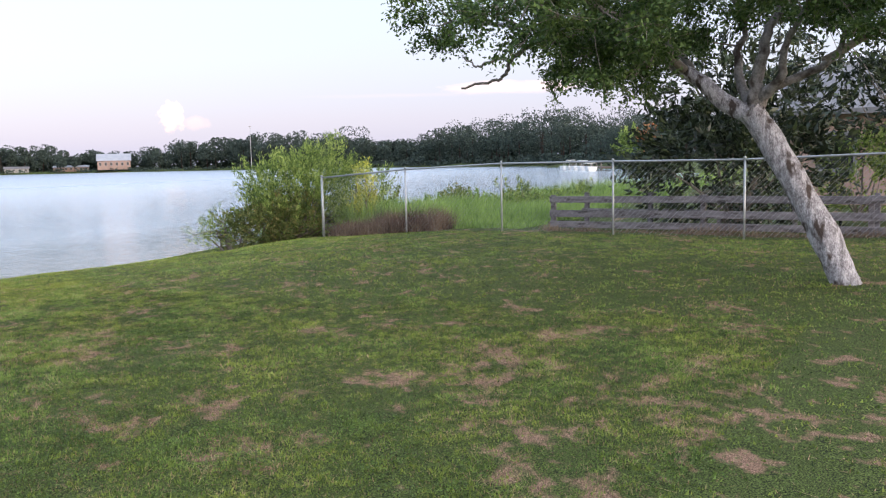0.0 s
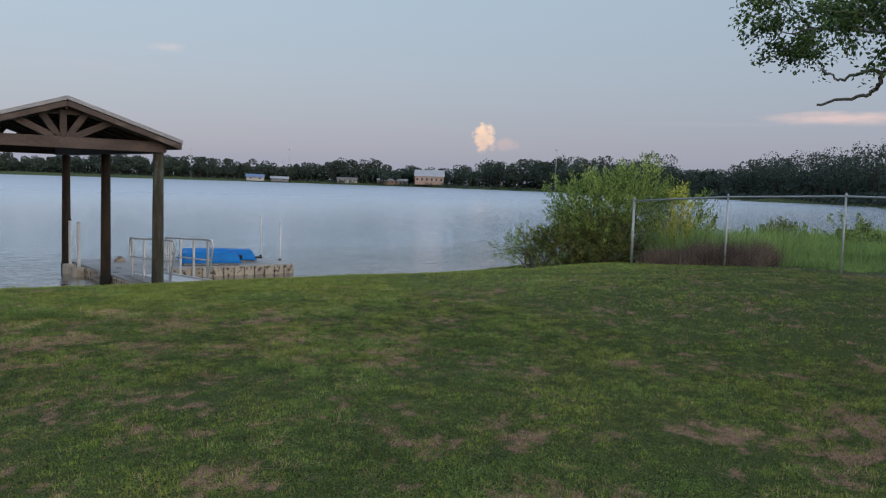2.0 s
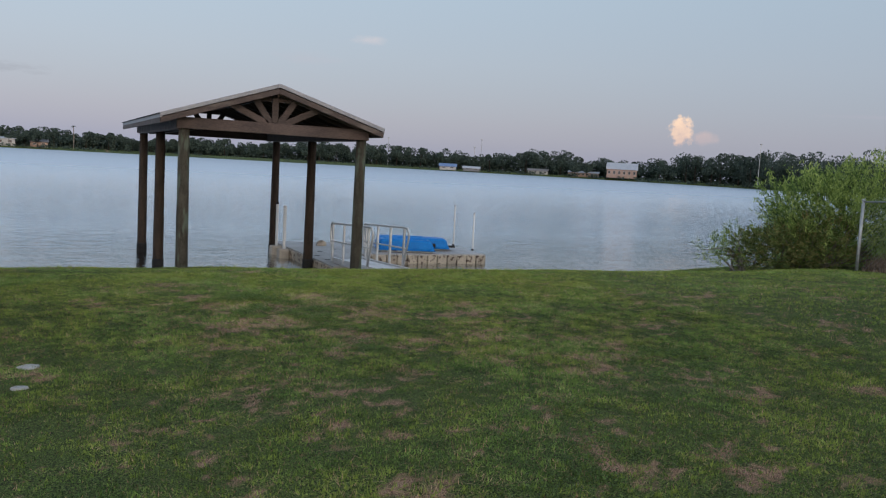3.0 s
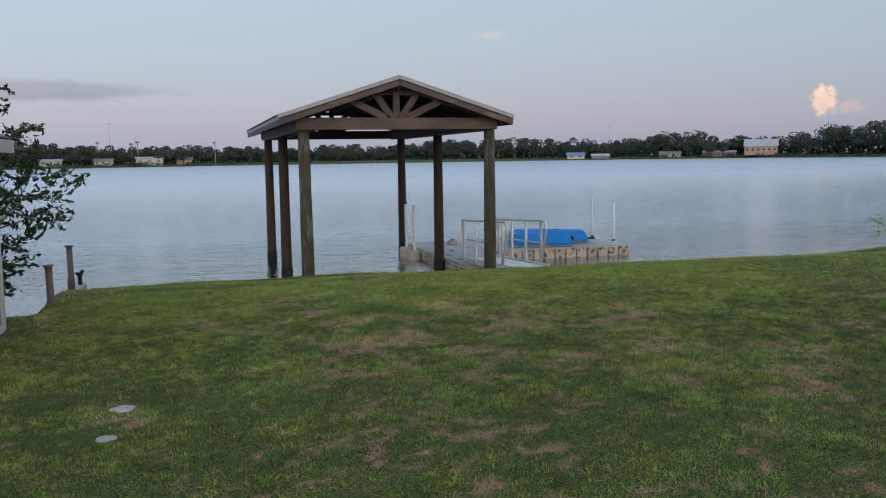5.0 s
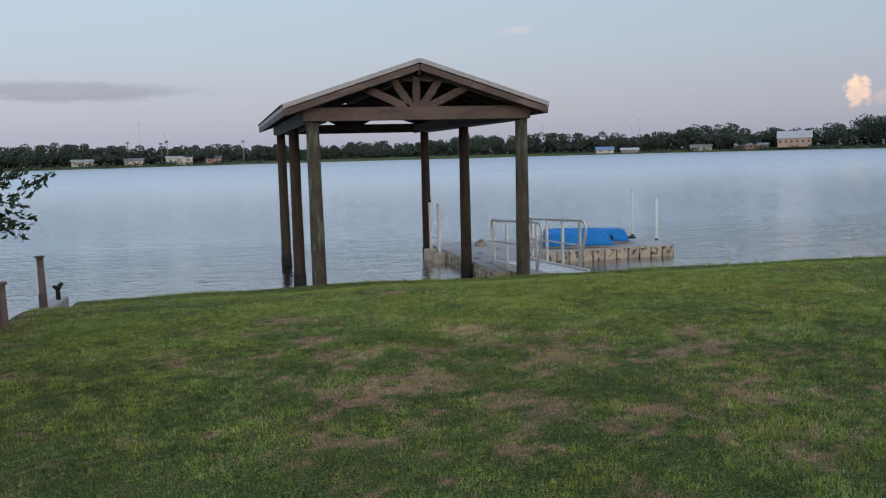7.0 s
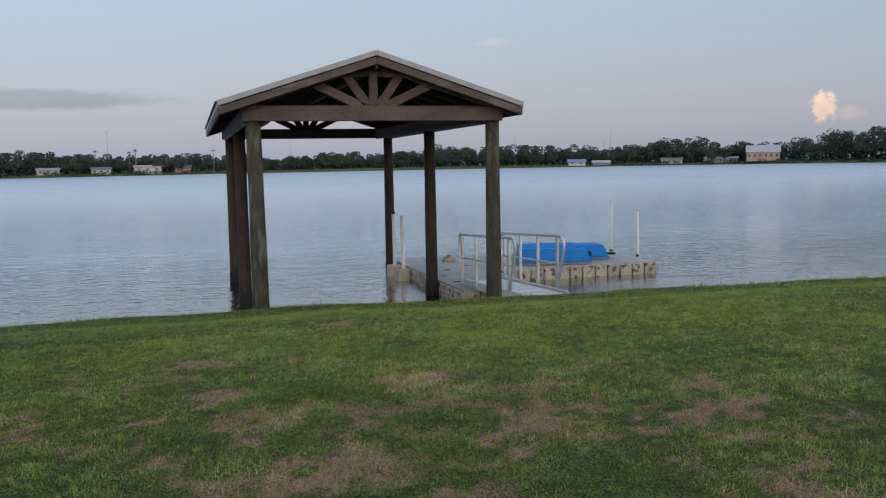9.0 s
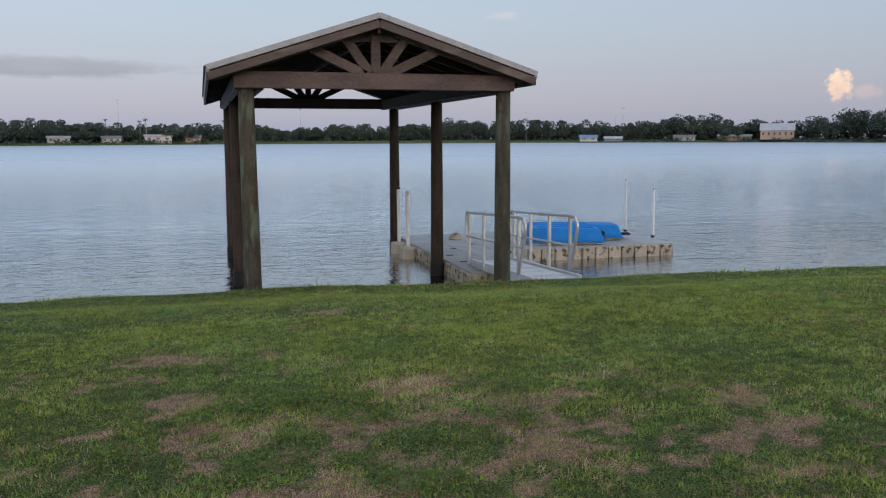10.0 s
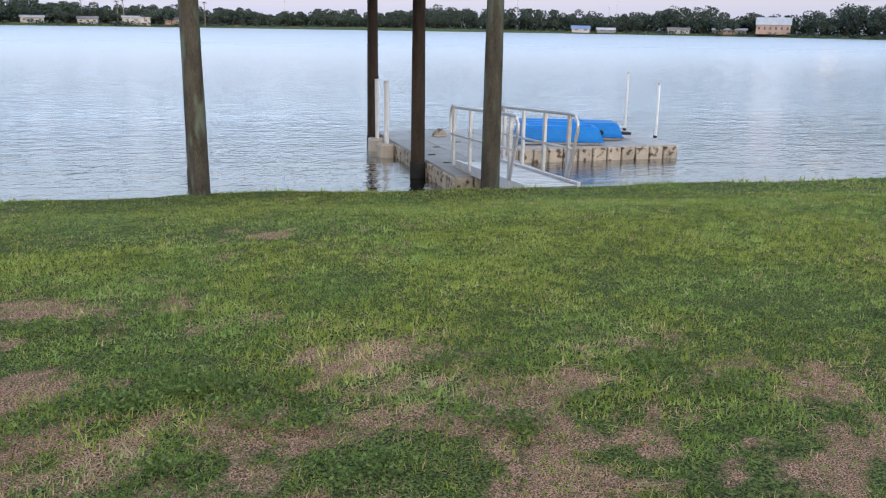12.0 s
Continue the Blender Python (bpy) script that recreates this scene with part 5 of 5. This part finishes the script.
def lawn():
    rng = np.random.default_rng(33)
    xs, ys, dens = [], [], []
    for x0, x1, y0, y1, per in ((-4.7, -3.6, -11.0, -1.0, 4000), (-3.6, 6.0, -16.5, -10.8, 7400), (-3.6, 5.2, -10.8, -4.2, 10500), (5.2, 6.0, -10.8, -4.2, 4000), (-3.6, 6.0, -4.2, -3.0, 4500), (6.0, 13.2, -19.5, -3.0, 1700), (-3.6, 6.0, -3.0, 0.3, 3000), (6.0, 13.6, -3.0, 0.3, 1300), (-3.6, 6.0, -20.5, -16.5, 700)):
        n = int((x1 - x0) * (y1 - y0) * per)
        xs.append(rng.uniform(x0, x1, n))
        ys.append(rng.uniform(y0, y1, n))
        dens.append(np.full(n, per))
    x, y, per = np.concatenate(xs), np.concatenate(ys), np.concatenate(dens)
    dry = dryness(x, y)
    n1, n2, n3 = rough2d(x, y, 1.1), rough2d(x + 9, y + 4, 6.0), rough2d(x - 7, y + 21, 0.45)
    dry = dry * np.where((np.sin(np.floor(x / 0.11 + 0.8 * n2) * 91.7 + np.floor(y / 0.11 - 0.7 * n1) * 47.3) > 0.15), 0.35, 1.0)
    dry = np.clip(dry * (0.85 + 0.35 * rough2d(x + 2, y + 71, 30.0)), 0, 1)
    straw = rng.random(len(x)) < 0.06 + 0.05 * step(-5, -7, y) + 0.80 * dry
    keep = (y < lip(x) + 0.05) & (straw | (rng.random(len(x)) > 0.74 * dry))
    keep &= ~((x < -3.64) & (y > -5.3)) & ~((x < -3.84) & (y > -8.1) & (y < -5.9))
    x, y, dry, n1, n2, n3, per, straw = (v[keep] for v in (x, y, dry, n1, n2, n3, per, straw))
    thin = np.sin(x * 37 + 5 * n2) * np.sin(y * 31 + 5 * n3)
    pick = rng.random(len(x)) > 0.45 * np.clip(thin + 0.3 * n2, 0, 1)
    x, y, dry, n1, n2, n3, per, straw = (v[pick] for v in (x, y, dry, n1, n2, n3, per, straw))
    n = len(x)
    tuft = np.sin(np.floor(x / 0.06 + 0.6 * n2) * 127.1 + np.floor(y / 0.06 + 0.6 * n1) * 311.7) * 43758.5
    tuft = tuft - np.floor(tuft)
    h = (0.019 + 0.002 * n1 + 0.005 * n2 + 0.012 * tuft * tuft) * rng.uniform(0.6, 1.5, n)
    h = np.clip(h, 0.012, 0.055) * (1 - 0.3 * dry)
    edge = step(0.45, 0.05, lip(x) - y)
    h = h * (1 + 1.5 * edge * rng.random(n) ** 2 * np.clip(1 + n2, 0.2, 2.2))
    w = np.where(per > 2500, 0.0080, 0.015) * rng.uniform(0.6, 1.4, n)
    d = np.where(straw, rng.uniform(0.6, 1, n), 0.0)
    co, fc = blades(x, y, h * (0.85 + 0.35 * (d > 0)), w * (1.2 - 0.6 * (d > 0)), rng, np.where(d > 0, 2.0, 1.2))
    g = mesh_from("lawn_grass", co, fc, BLADE)
    tagged(g, "short mown lawn grass, green with worn straw-coloured patches", "grass", kind="stuff")
    tone = np.clip(0.38 + 0.03 * n1 + (0.09 - 0.06 * step(-8.0, -5.0, y)) * n2 + 0.02 * n3 + 0.03 * rough2d(x + 31, y - 11, 3.0) + 0.36 * (tuft - 0.5) + (0.11 - 0.05 * step(-8.0, -5.0, y)) * rough2d(x - 3, y + 2, 14.0) + 0.12 * rng.normal(size=n) + 0.26 * step(-9.0, -5.0, y), 0, 1)
    g.data.attributes.new("dry", "FLOAT", "POINT").data.foreach_set("value", np.repeat(d, 3).astype(np.float32))
    g.data.attributes.new("tone", "FLOAT", "POINT").data.foreach_set("value", np.repeat(tone, 3).astype(np.float32))


def tall_grass():
    rng = np.random.default_rng(35)
    n = 90000
    x = 13.9 + rng.exponential(9.0, n)
    y = rng.uniform(-9.5, 0.4, n)
    keep = (x < 60) & (y > -9.2 + 0.10 * (x - 14) + 0.7 * rough2d(x, y, 1.0)) & ~((x < 15.5) & (y > -4.2))
    x, y = x[keep], y[keep]
    n = len(x)
    m = rough2d(x, y, 0.9)
    h = np.clip((0.48 + 0.22 * m) * rng.uniform(0.6, 1.3, n), 0.15, 1.2) * (0.55 + 0.45 * step(-9, -6.5, y))
    co, fc = blades(x, y, h, np.full(n, 0.024) * (1 + 0.04 * (x - 14)), rng, 0.35)
    g = mesh_from("tall_grass", co, fc, REED)
    tagged(g, "tall bright green shore grass beyond the wire fence", "grass", kind="stuff")
    n = 9000
    x = rng.normal(13.75, 0.2, n)
    y = rng.uniform(-7.6, -4.35, n)
    h = np.clip(0.36 + 0.14 * rough2d(x, y, 1.7), 0.08, 0.7) * rng.uniform(0.5, 1.2, n)
    co, fc = blades(x, y, h, np.full(n, 0.014), rng, 0.6)
    tagged(mesh_from("dry_grass", co, fc, DRY_GRASS), "brown dead grass clump against the wire fence", "grass", kind="stuff")
    n = 3600
    x = rng.normal(13.75, 0.13, n)
    y = rng.uniform(-20, -10, n)
    h = np.clip(0.14 + 0.08 * rough2d(x, y, 1.7), 0.03, 0.4) * rng.uniform(0.5, 1.3, n)
    co, fc = blades(x, y, h, np.full(n, 0.012), rng, 0.8)
    tagged(mesh_from("dry_leaf_litter", co, fc, DRY_GRASS), "brown dry litter at the foot of the fences", "grass", kind="stuff")


WEED_CLUMPS = [(-0.61, -6.83), (-0.29, -6.62), (-0.39, -6.68), (0.04, -6.7), (0.1, -7.0), (-0.11, -6.62), (0.85, -6.66), (1.0, -6.65), (-0.02, -7.4), (-0.2, -7.46),
               (0.75, -7.1), (0.29, -7.4), (1.13, -7.17), (0.21, -7.8), (-0.44, -7.7), (1.79, -6.8), (2.0, -7.05), (-0.98, -7.3), (-0.6, -5.75), (0.35, -7.9)]


def lawn_weeds():
    """Low broad-leaved weeds in clumps among the worn turf."""
    rng = np.random.default_rng(37)
    cx, cy = rng.uniform(-3.4, 7.5, 2600), rng.uniform(-17, -5.6, 2600)
    m = rough2d(cx + 3, cy - 5, 1.4) + 0.6 * rough2d(cx, cy, 5.0)
    pick = m > 1.35 + 0.6 * step(-9.5, -7.5, cy)
    cx, cy, m = cx[pick], cy[pick], m[pick]
    pts, head = [], []
    spots = [(x, y, rng.uniform(0.05, 0.12), 0) for x, y in zip(cx, cy)]
    spots += [(x + rng.normal() * 0.1, y + rng.normal() * 0.06, rng.uniform(0.035, 0.065), 1) for x, y in WEED_CLUMPS for _ in range(2)]
    for x, y, r, thick in spots:
        n = int(rng.integers(60, 160)) * (1 + thick)
        px, py = x + rng.normal(size=n) * r * (1 + 0.4 * thick), y + rng.normal(size=n) * r
        pts.append(np.stack([px, py, ground_z(px, py) + rng.uniform(0.01, 0.045 + 0.02 * thick, n)], 1))
        a = rng.uniform(0, 2 * np.pi, n)
        head.append(np.stack([np.cos(a), np.sin(a), np.full(n, 0.35)], 1))
    co, fc = leaves(np.concatenate(pts), 0.016, rng, 0.55, np.concatenate(head) * 2, 0.6)
    tagged(mesh_from("lawn_weeds", co, fc, WEED_LEAF), "low dark green broad-leaved weeds in the lawn", "weeds", kind="stuff")


lawn_weeds()
tall_grass()
weed_rng = random.Random(77)
for _ in range(16):
    wx, wy, wh = weed_rng.uniform(14.6, 27), weed_rng.uniform(-6.2, -2.2), weed_rng.uniform(0.5, 1.05)
    shrub("shore_weed", "leafy green weed standing in the tall shore grass", (wx, wy, -0.45),
          [((wx + weed_rng.uniform(-0.3, 0.3), wy + weed_rng.uniform(-0.3, 0.3), -0.4 + wh * weed_rng.uniform(0.35, 0.85)), (weed_rng.uniform(0.25, 0.5), weed_rng.uniform(0.25, 0.5), wh * weed_rng.uniform(0.3, 0.5))) for _ in range(3)],
          0.10, 700, RUST_LEAF if weed_rng.random() < 0.35 else (REED if wh < 0.8 else WILLOW_LEAF), 0.4, 5, 0.9, int(wx * 100), "weed")

# ---- far shore ----


def along(points, spacing):
    """Places and outward directions along a line of points."""
    pts = [np.array(p, float) for p in bend([(x, y, 0) for x, y in points], 10)]
    seg = np.cumsum([0] + [np.linalg.norm(b - a) for a, b in zip(pts, pts[1:])])
    out = []
    for s in np.arange(0, seg[-1], spacing):
        i = min(int(np.searchsorted(seg, s, "right")) - 1, len(pts) - 2)
        f = (s - seg[i]) / max(seg[i + 1] - seg[i], 1e-6)
        d = (pts[i + 1] - pts[i]) / max(seg[i + 1] - seg[i], 1e-6)
        out.append((pts[i] + f * (pts[i + 1] - pts[i]), np.array([d[1], -d[0], 0.0])))
    return out


def bank():
    rows = along(FAR_SHORE, 6.0)
    rng = np.random.default_rng(40)
    co, n = [], 5
    for p, o in rows:
        j = rng.uniform(-1, 1)
        for off, z in ((-1.5 + j, -1.9), (0.5 + j, -0.95), (3, -0.5), (14, -0.1), (90, 0.35)):
            co.append(p + o * off + np.array([0, 0, z]))
    i = np.arange(len(rows) * n).reshape(-1, n)
    fc = np.stack([i[:-1, :-1], i[1:, :-1], i[1:, 1:], i[:-1, 1:]], -1).reshape(-1, 4)
    tagged(mesh_from("far_bank", co, fc, SOIL, smooth=True), "low grassy far bank of the lake", "bank", kind="structure")


bank()


def bearing(p):
    return math.degrees(math.atan2(p[0] + 2.0, p[1] + 15.0))


# heights of the far treetops: bearings and angles above the horizon, in degrees
SKYLINE = ((-20, -10, -6, -3, 1, 4, 10, 13, 15.4, 20.7, 26.5, 27.6, 30.4, 33, 35.5, 39.6, 41, 44, 47, 50, 52.5, 54.6, 57, 60, 64, 65.5, 68.3, 70, 74, 90),
           (1.2, 1.2, 1.15, 0.95, 1.05, 0.88, 0.85, 1.0, 1.3, 1.25, 1.15, 0.75, 1.5, 1.45, 1.2, 1.2, 1.7, 1.9, 2.15, 2.0, 2.4, 1.7, 1.6, 2.55, 2.75, 3.3, 3.4, 3.05, 3.1, 3.1))


def woods():
    rng = np.random.default_rng(41)
    pts, size = [], []
    trunks = bmesh.new()
    for row, (off, spacing, cards) in enumerate(((7, 6.5, 760), (17, 7.0, 620), (30, 8.0, 520), (50, 9.0, 380))):
        for p, o in along(FAR_SHORE, spacing):
            b = bearing(p + o * off)
            dist = math.hypot(p[0], p[1])
            away = math.hypot(p[0] + o[0] * off + 2.0, p[1] + o[1] * off + 15.0)
            tall = 1.5 + away * math.tan(radians(float(np.interp(b, *SKYLINE))))
            open_front = (10 < b < 45) or b < 4
            if row < 2 and 35.6 < b < 39.4 and rng.random() < 0.85:
                continue
            if open_front and row == 0 and rng.random() < 0.6:
                continue
            if open_front and row == 1 and rng.random() < 0.15:
                continue
            h = tall * (rng.uniform(0.84, 1.06) + 0.05 * math.sin(0.11 * p[0] - 0.07 * p[1])) * (0.85 if row == 0 else 1.0)
            r = h * rng.uniform(0.30, 0.46)
            c = p + o * (off + rng.uniform(-3, 3)) + np.array([rng.uniform(-2, 2), 0, 0])
            low = h * (0.08 if not open_front else 0.16)
            n = cards
            lobes = rng.integers(4, 8)
            lc = np.stack([rng.normal(size=lobes) * r * 0.5, rng.normal(size=lobes) * r * 0.5, rng.uniform(low + 0.15 * h, h - r * 0.3, lobes)], 1)
            pick = rng.integers(0, lobes, n)
            q = lc[pick] + unit(rng.normal(size=(n, 3))) * (r * 0.55 * rng.uniform(0.5, 1.05, n) ** 0.5)[:, None] * np.array([1, 1, 0.75])
            q[:, 2] = np.clip(q[:, 2], 0.3, h)
            pts.append(q + c)
            size.append(np.full(n, 0.0017 * dist * rng.uniform(0.8, 1.2) + 0.12))
            if row < 2:
                tube([c + np.array([0, 0, -0.6]), c + np.array([rng.normal() * 0.3, 0, h * 0.6])], [0.022 * h, 0.010 * h], 6, trunks, caps=False)
    def tall_at(c):
        return 1.5 + math.hypot(c[0] + 2, c[1] + 15) * math.tan(radians(float(np.interp(bearing(c), *SKYLINE))))

    # low growth along the waterline on the wooded side
    for row, (p, o) in [(0, q) for q in along(FAR_SHORE, 1.6)] + [(1, (p + o * 32, o)) for p, o in along(FAR_SHORE, 1.8)] + [(2, (p + o * 62, o)) for p, o in along(FAR_SHORE, 2.2)]:
        b = bearing(p)
        if row or b > 45 or rng.random() < 0.3:
            n = 60 if row else 30
            c = p + o * rng.uniform(0.5, 5)
            hh = tall_at(c) * (0.5, 0.62)[row - 1] if row else rng.uniform(0.8, 3.2) * (1.0 if b > 45 else 0.45)
            pts.append(c + np.stack([rng.normal(size=n) * 1.2, rng.normal(size=n) * 1.2, rng.uniform(-0.7, hh, n)], 1))
            size.append(np.full(n, 1.9 if row else 1.0))
    pts, size = np.concatenate(pts), np.concatenate(size)
    co, fc = leaves(pts, size, rng, 0.8)
    g = mesh_from("far_woods", co, fc, FAR_LEAF)
    tagged(g, "dark wooded far shore with uneven treetops", "woods", kind="stuff")
    tagged(part("far_trunks", trunks, RAFTER), "trunks of the far woods", "woods", kind="stuff")


woods()


def house(name, label, x, y, turn, wide, deep, wall_h, roof_h, wall, roof, windows=3, z=0.0):
    h = thing(name, (x, y, z), label, "house")
    h.rotation_euler = (0, 0, radians(turn))
    O = ORIGIN[h.name]

    def put(nm, bm, m, parent=h, lab=""):
        bmesh.ops.translate(bm, verts=bm.verts, vec=O)
        return part(nm, bm, m, parent, lab)

    put("wall", box(-wide / 2, wide / 2, -deep / 2, deep / 2, -0.6, wall_h), wall)
    bm = bmesh.new()
    e = 0.5
    out = [(-deep / 2 - e, wall_h - 0.15), (0, wall_h + roof_h), (deep / 2 + e, wall_h - 0.15), (deep / 2 + e, wall_h + 0.02), (0, wall_h + roof_h + 0.2), (-deep / 2 - e, wall_h + 0.02)]
    a = [bm.verts.new((-wide / 2 - e, p, q)) for p, q in out]
    b = [bm.verts.new((wide / 2 + e, p, q)) for p, q in out]
    bm.faces.new(a)
    bm.faces.new(b[::-1])
    for k in range(6):
        bm.faces.new((a[k], a[(k + 1) % 6], b[(k + 1) % 6], b[k]))
    put("roof", bm, roof)
    gab = bmesh.new()
    for sx_ in (-1, 1):
        vs = [gab.verts.new((sx_ * wide / 2, p, q)) for p, q in ((-deep / 2, wall_h), (deep / 2, wall_h), (0, wall_h + roof_h))]
        gab.faces.new(vs)
    put("gable", gab, wall)
    for k in range(windows):
        cx = -wide / 2 + wide * (k + 0.5) / windows
        w = put("window", box(cx - wide / windows * 0.22, cx + wide / windows * 0.22, -deep / 2 - 0.06, -deep / 2 + 0.02, wall_h * 0.35, wall_h * 0.78), WHITE_TRIM)
        put("pane", box(cx - wide / windows * 0.18, cx + wide / windows * 0.18, -deep / 2 - 0.08, -deep / 2 - 0.055, wall_h * 0.40, wall_h * 0.73), GLASS_DARK, w)
    return h


house("school_hall", "peach hall with pale metal gable roof on the far shore", 303, 384, -38, 17, 13, 4.4, 3.6, FAR_WALL, METAL_ROOF, 6, 0.9)
house("low_hall", "long low peach building beside the hall", 293, 408, -38, 18, 9, 2.2, 0.8, FAR_WALL, METAL_ROOF, 7)
house("pale_bungalow", "pale low bungalow on the far shore", 273, 428, -33, 12, 8, 2.0, 1.0, PALE_WALL, DARK_ROOF, 4)
house("blue_roofed_boathouse", "small far boathouse with blue roof", 219, 444, -25, 10, 7, 1.6, 1.5, PALE_WALL, BLUE_ROOF, 2)
house("grey_boathouse", "small far boathouse with grey roof", 233, 440, -27, 10, 6, 1.2, 1.0, DARK_ROOF, METAL_ROOF, 2)
house("white_hall", "white flat hall on the far shore", -21, 447, 0, 13, 8, 3.2, 0.6, PALE_WALL, METAL_ROOF, 3)
house("pale_house", "pale house among far trees", -43, 441, 5, 9, 8, 2.2, 1.0, PALE_WALL, DARK_ROOF, 3)
house("pale_house", "pale house among far trees", -66, 432, 8, 10, 8, 2.4, 0.8, PALE_WALL, METAL_ROOF, 3)
house("cream_house", "cream house among far trees", -4, 461, 0, 8, 8, 2.4, 1.2, FAR_WALL, DARK_ROOF, 2)
house("brick_house", "pinkish brick neighbouring house with brown roof behind the trees", 30, -18.5, -90, 11, 7, 3.0, 1.6, BRICK_WALL, DARK_ROOF, 4, -0.1)


def mast(x, y, top, r=0.16):
    m = thing("radio_mast", (x, y, 0), "thin distant steel mast", "mast", "masts on the far shore")
    part("shaft", tube([(x, y, -0.5), (x, y, top)], [r, r * 0.7], 6), GALVANISED, m)
    part("head", box(x - 0.6, x + 0.6, y - 0.2, y + 0.2, top - 0.5, top, 0.05), GALVANISED, m)


for mx, my, mt in ((-45, 507, 24), (-31, 508, 17), (185, 500, 21), (200, 495, 18), (254, 468, 20), (250, 470, 15), (300, 277, 20), (60, 520, 20)):
    mast(mx, my, mt)


def palm(x, y, h, seed):
    rng = np.random.default_rng(seed)
    p = thing("palm_tree", (x, y, 0), "far slim palm above the other trees", "tree", "palms on the far shore")
    part("trunk", tube([(x, y, -0.5), (x + 0.2, y, h * 0.5), (x, y, h)], [0.25, 0.2, 0.17], 8), TWIG, p)
    bm = bmesh.new()
    for k in range(16):
        a = 2 * math.pi * k / 16 + rng.uniform(-0.15, 0.15)
        e = rng.uniform(-0.2, 0.9)
        c = Vector((x, y, h))
        d = Vector((math.cos(a) * math.cos(e), math.sin(a) * math.cos(e), math.sin(e)))
        s = d.cross(Vector((0, 0, 1))).normalized() * 0.28
        m, q = c + d * 1.0, c + d * 1.8 - Vector((0, 0, 0.7))
        v = [bm.verts.new(i) for i in (c, m + s, q, m - s)]
        bm.faces.new(v)
    part("fronds", bm, FAR_LEAF, p)


for px_, py_, ph in ((-46, 447, 11.0), (-27, 449, 11.5), (-30, 450, 10.5), (12, 462, 11)):
    palm(px_, py_, ph, int(ph * 10))


def far_pier():
    """A pier along the wooded shore, with boats on its water side."""
    def at(u, v, z):
        return (170 + 0.83 * u - 0.56 * v, 51 + 0.56 * u + 0.83 * v, z)

    p = thing("far_pier", at(0, 0, WATER_Z), "long timber pier with moored boats on the wooded shore", "pier")
    part("deck", beam(at(-17, 0, -0.6), at(17, 0, -0.6), 2.4, 0.3, 0), RUST_PIPE, p)
    for k in range(9):
        part("pile", tube([at(-16 + 4 * k, 1.0, -2), at(-16 + 4 * k, 1.0, 0.4)], 0.14, 6), TWIG, p)
    for k, (u, h) in enumerate(((-14, 1.2), (-7, 2.2), (0, 1.5), (6, 2.4), (13, 1.3))):
        b = thing("moored_boat", at(u, 2.8, WATER_Z), "white motor boat moored at the far pier", "boat", "boats at the far pier")
        bm = bmesh.new()
        shell(bm, [[Vector(at(u - 2.6 + 5.2 * f, 2.8 + s * w, zz)) for s, zz in ((-0.6, WATER_Z - 0.2), (-1, WATER_Z + 0.8), (1, WATER_Z + 0.8), (0.6, WATER_Z - 0.2))] for f, w in ((0, 1.0), (0.5, 1.1), (0.85, 0.8), (1, 0.15))])
        part("hull", bm, WHITE_HULL, b)
        part("canopy", beam(at(u - 1.3, 2.8, WATER_Z + 0.9 + h * 0.5), at(u + 0.9, 2.8, WATER_Z + 0.9 + h * 0.5), 1.7, 0.12, 0), WHITE_HULL, b)
        for cu in (u - 1.1, u + 0.8):
            part("canopy_pole", tube([at(cu, 2.8, WATER_Z + 0.7), at(cu, 2.8, WATER_Z + 0.9 + h * 0.5)], 0.05, 6), ALLOY, b)


far_pier()
shrub("orange_tree", "orange-leaved tree on the far wooded shore", (176, 38, 0), [((176, 38, 5.6), (2.4, 2.4, 2.2))], 0.7, 500, ORANGE_LEAF, 0.7, 4, 0.3, 51, "tree")
shrub("pale_tree", "pale yellow-green tree on the far wooded shore", (184, 46, 0), [((184, 46, 4.2), (3.4, 3.4, 2.4)), ((178, 42, 3.4), (2.4, 2.4, 1.8))], 0.7, 1400, WILLOW_LEAF, 0.7, 4, 0.3, 52, "tree")
stepping_stone(-2.485, -9.39, 0.085, 0.07, 1)
stepping_stone(-2.54, -9.99, 0.06, 0.05, 2)
lawn()
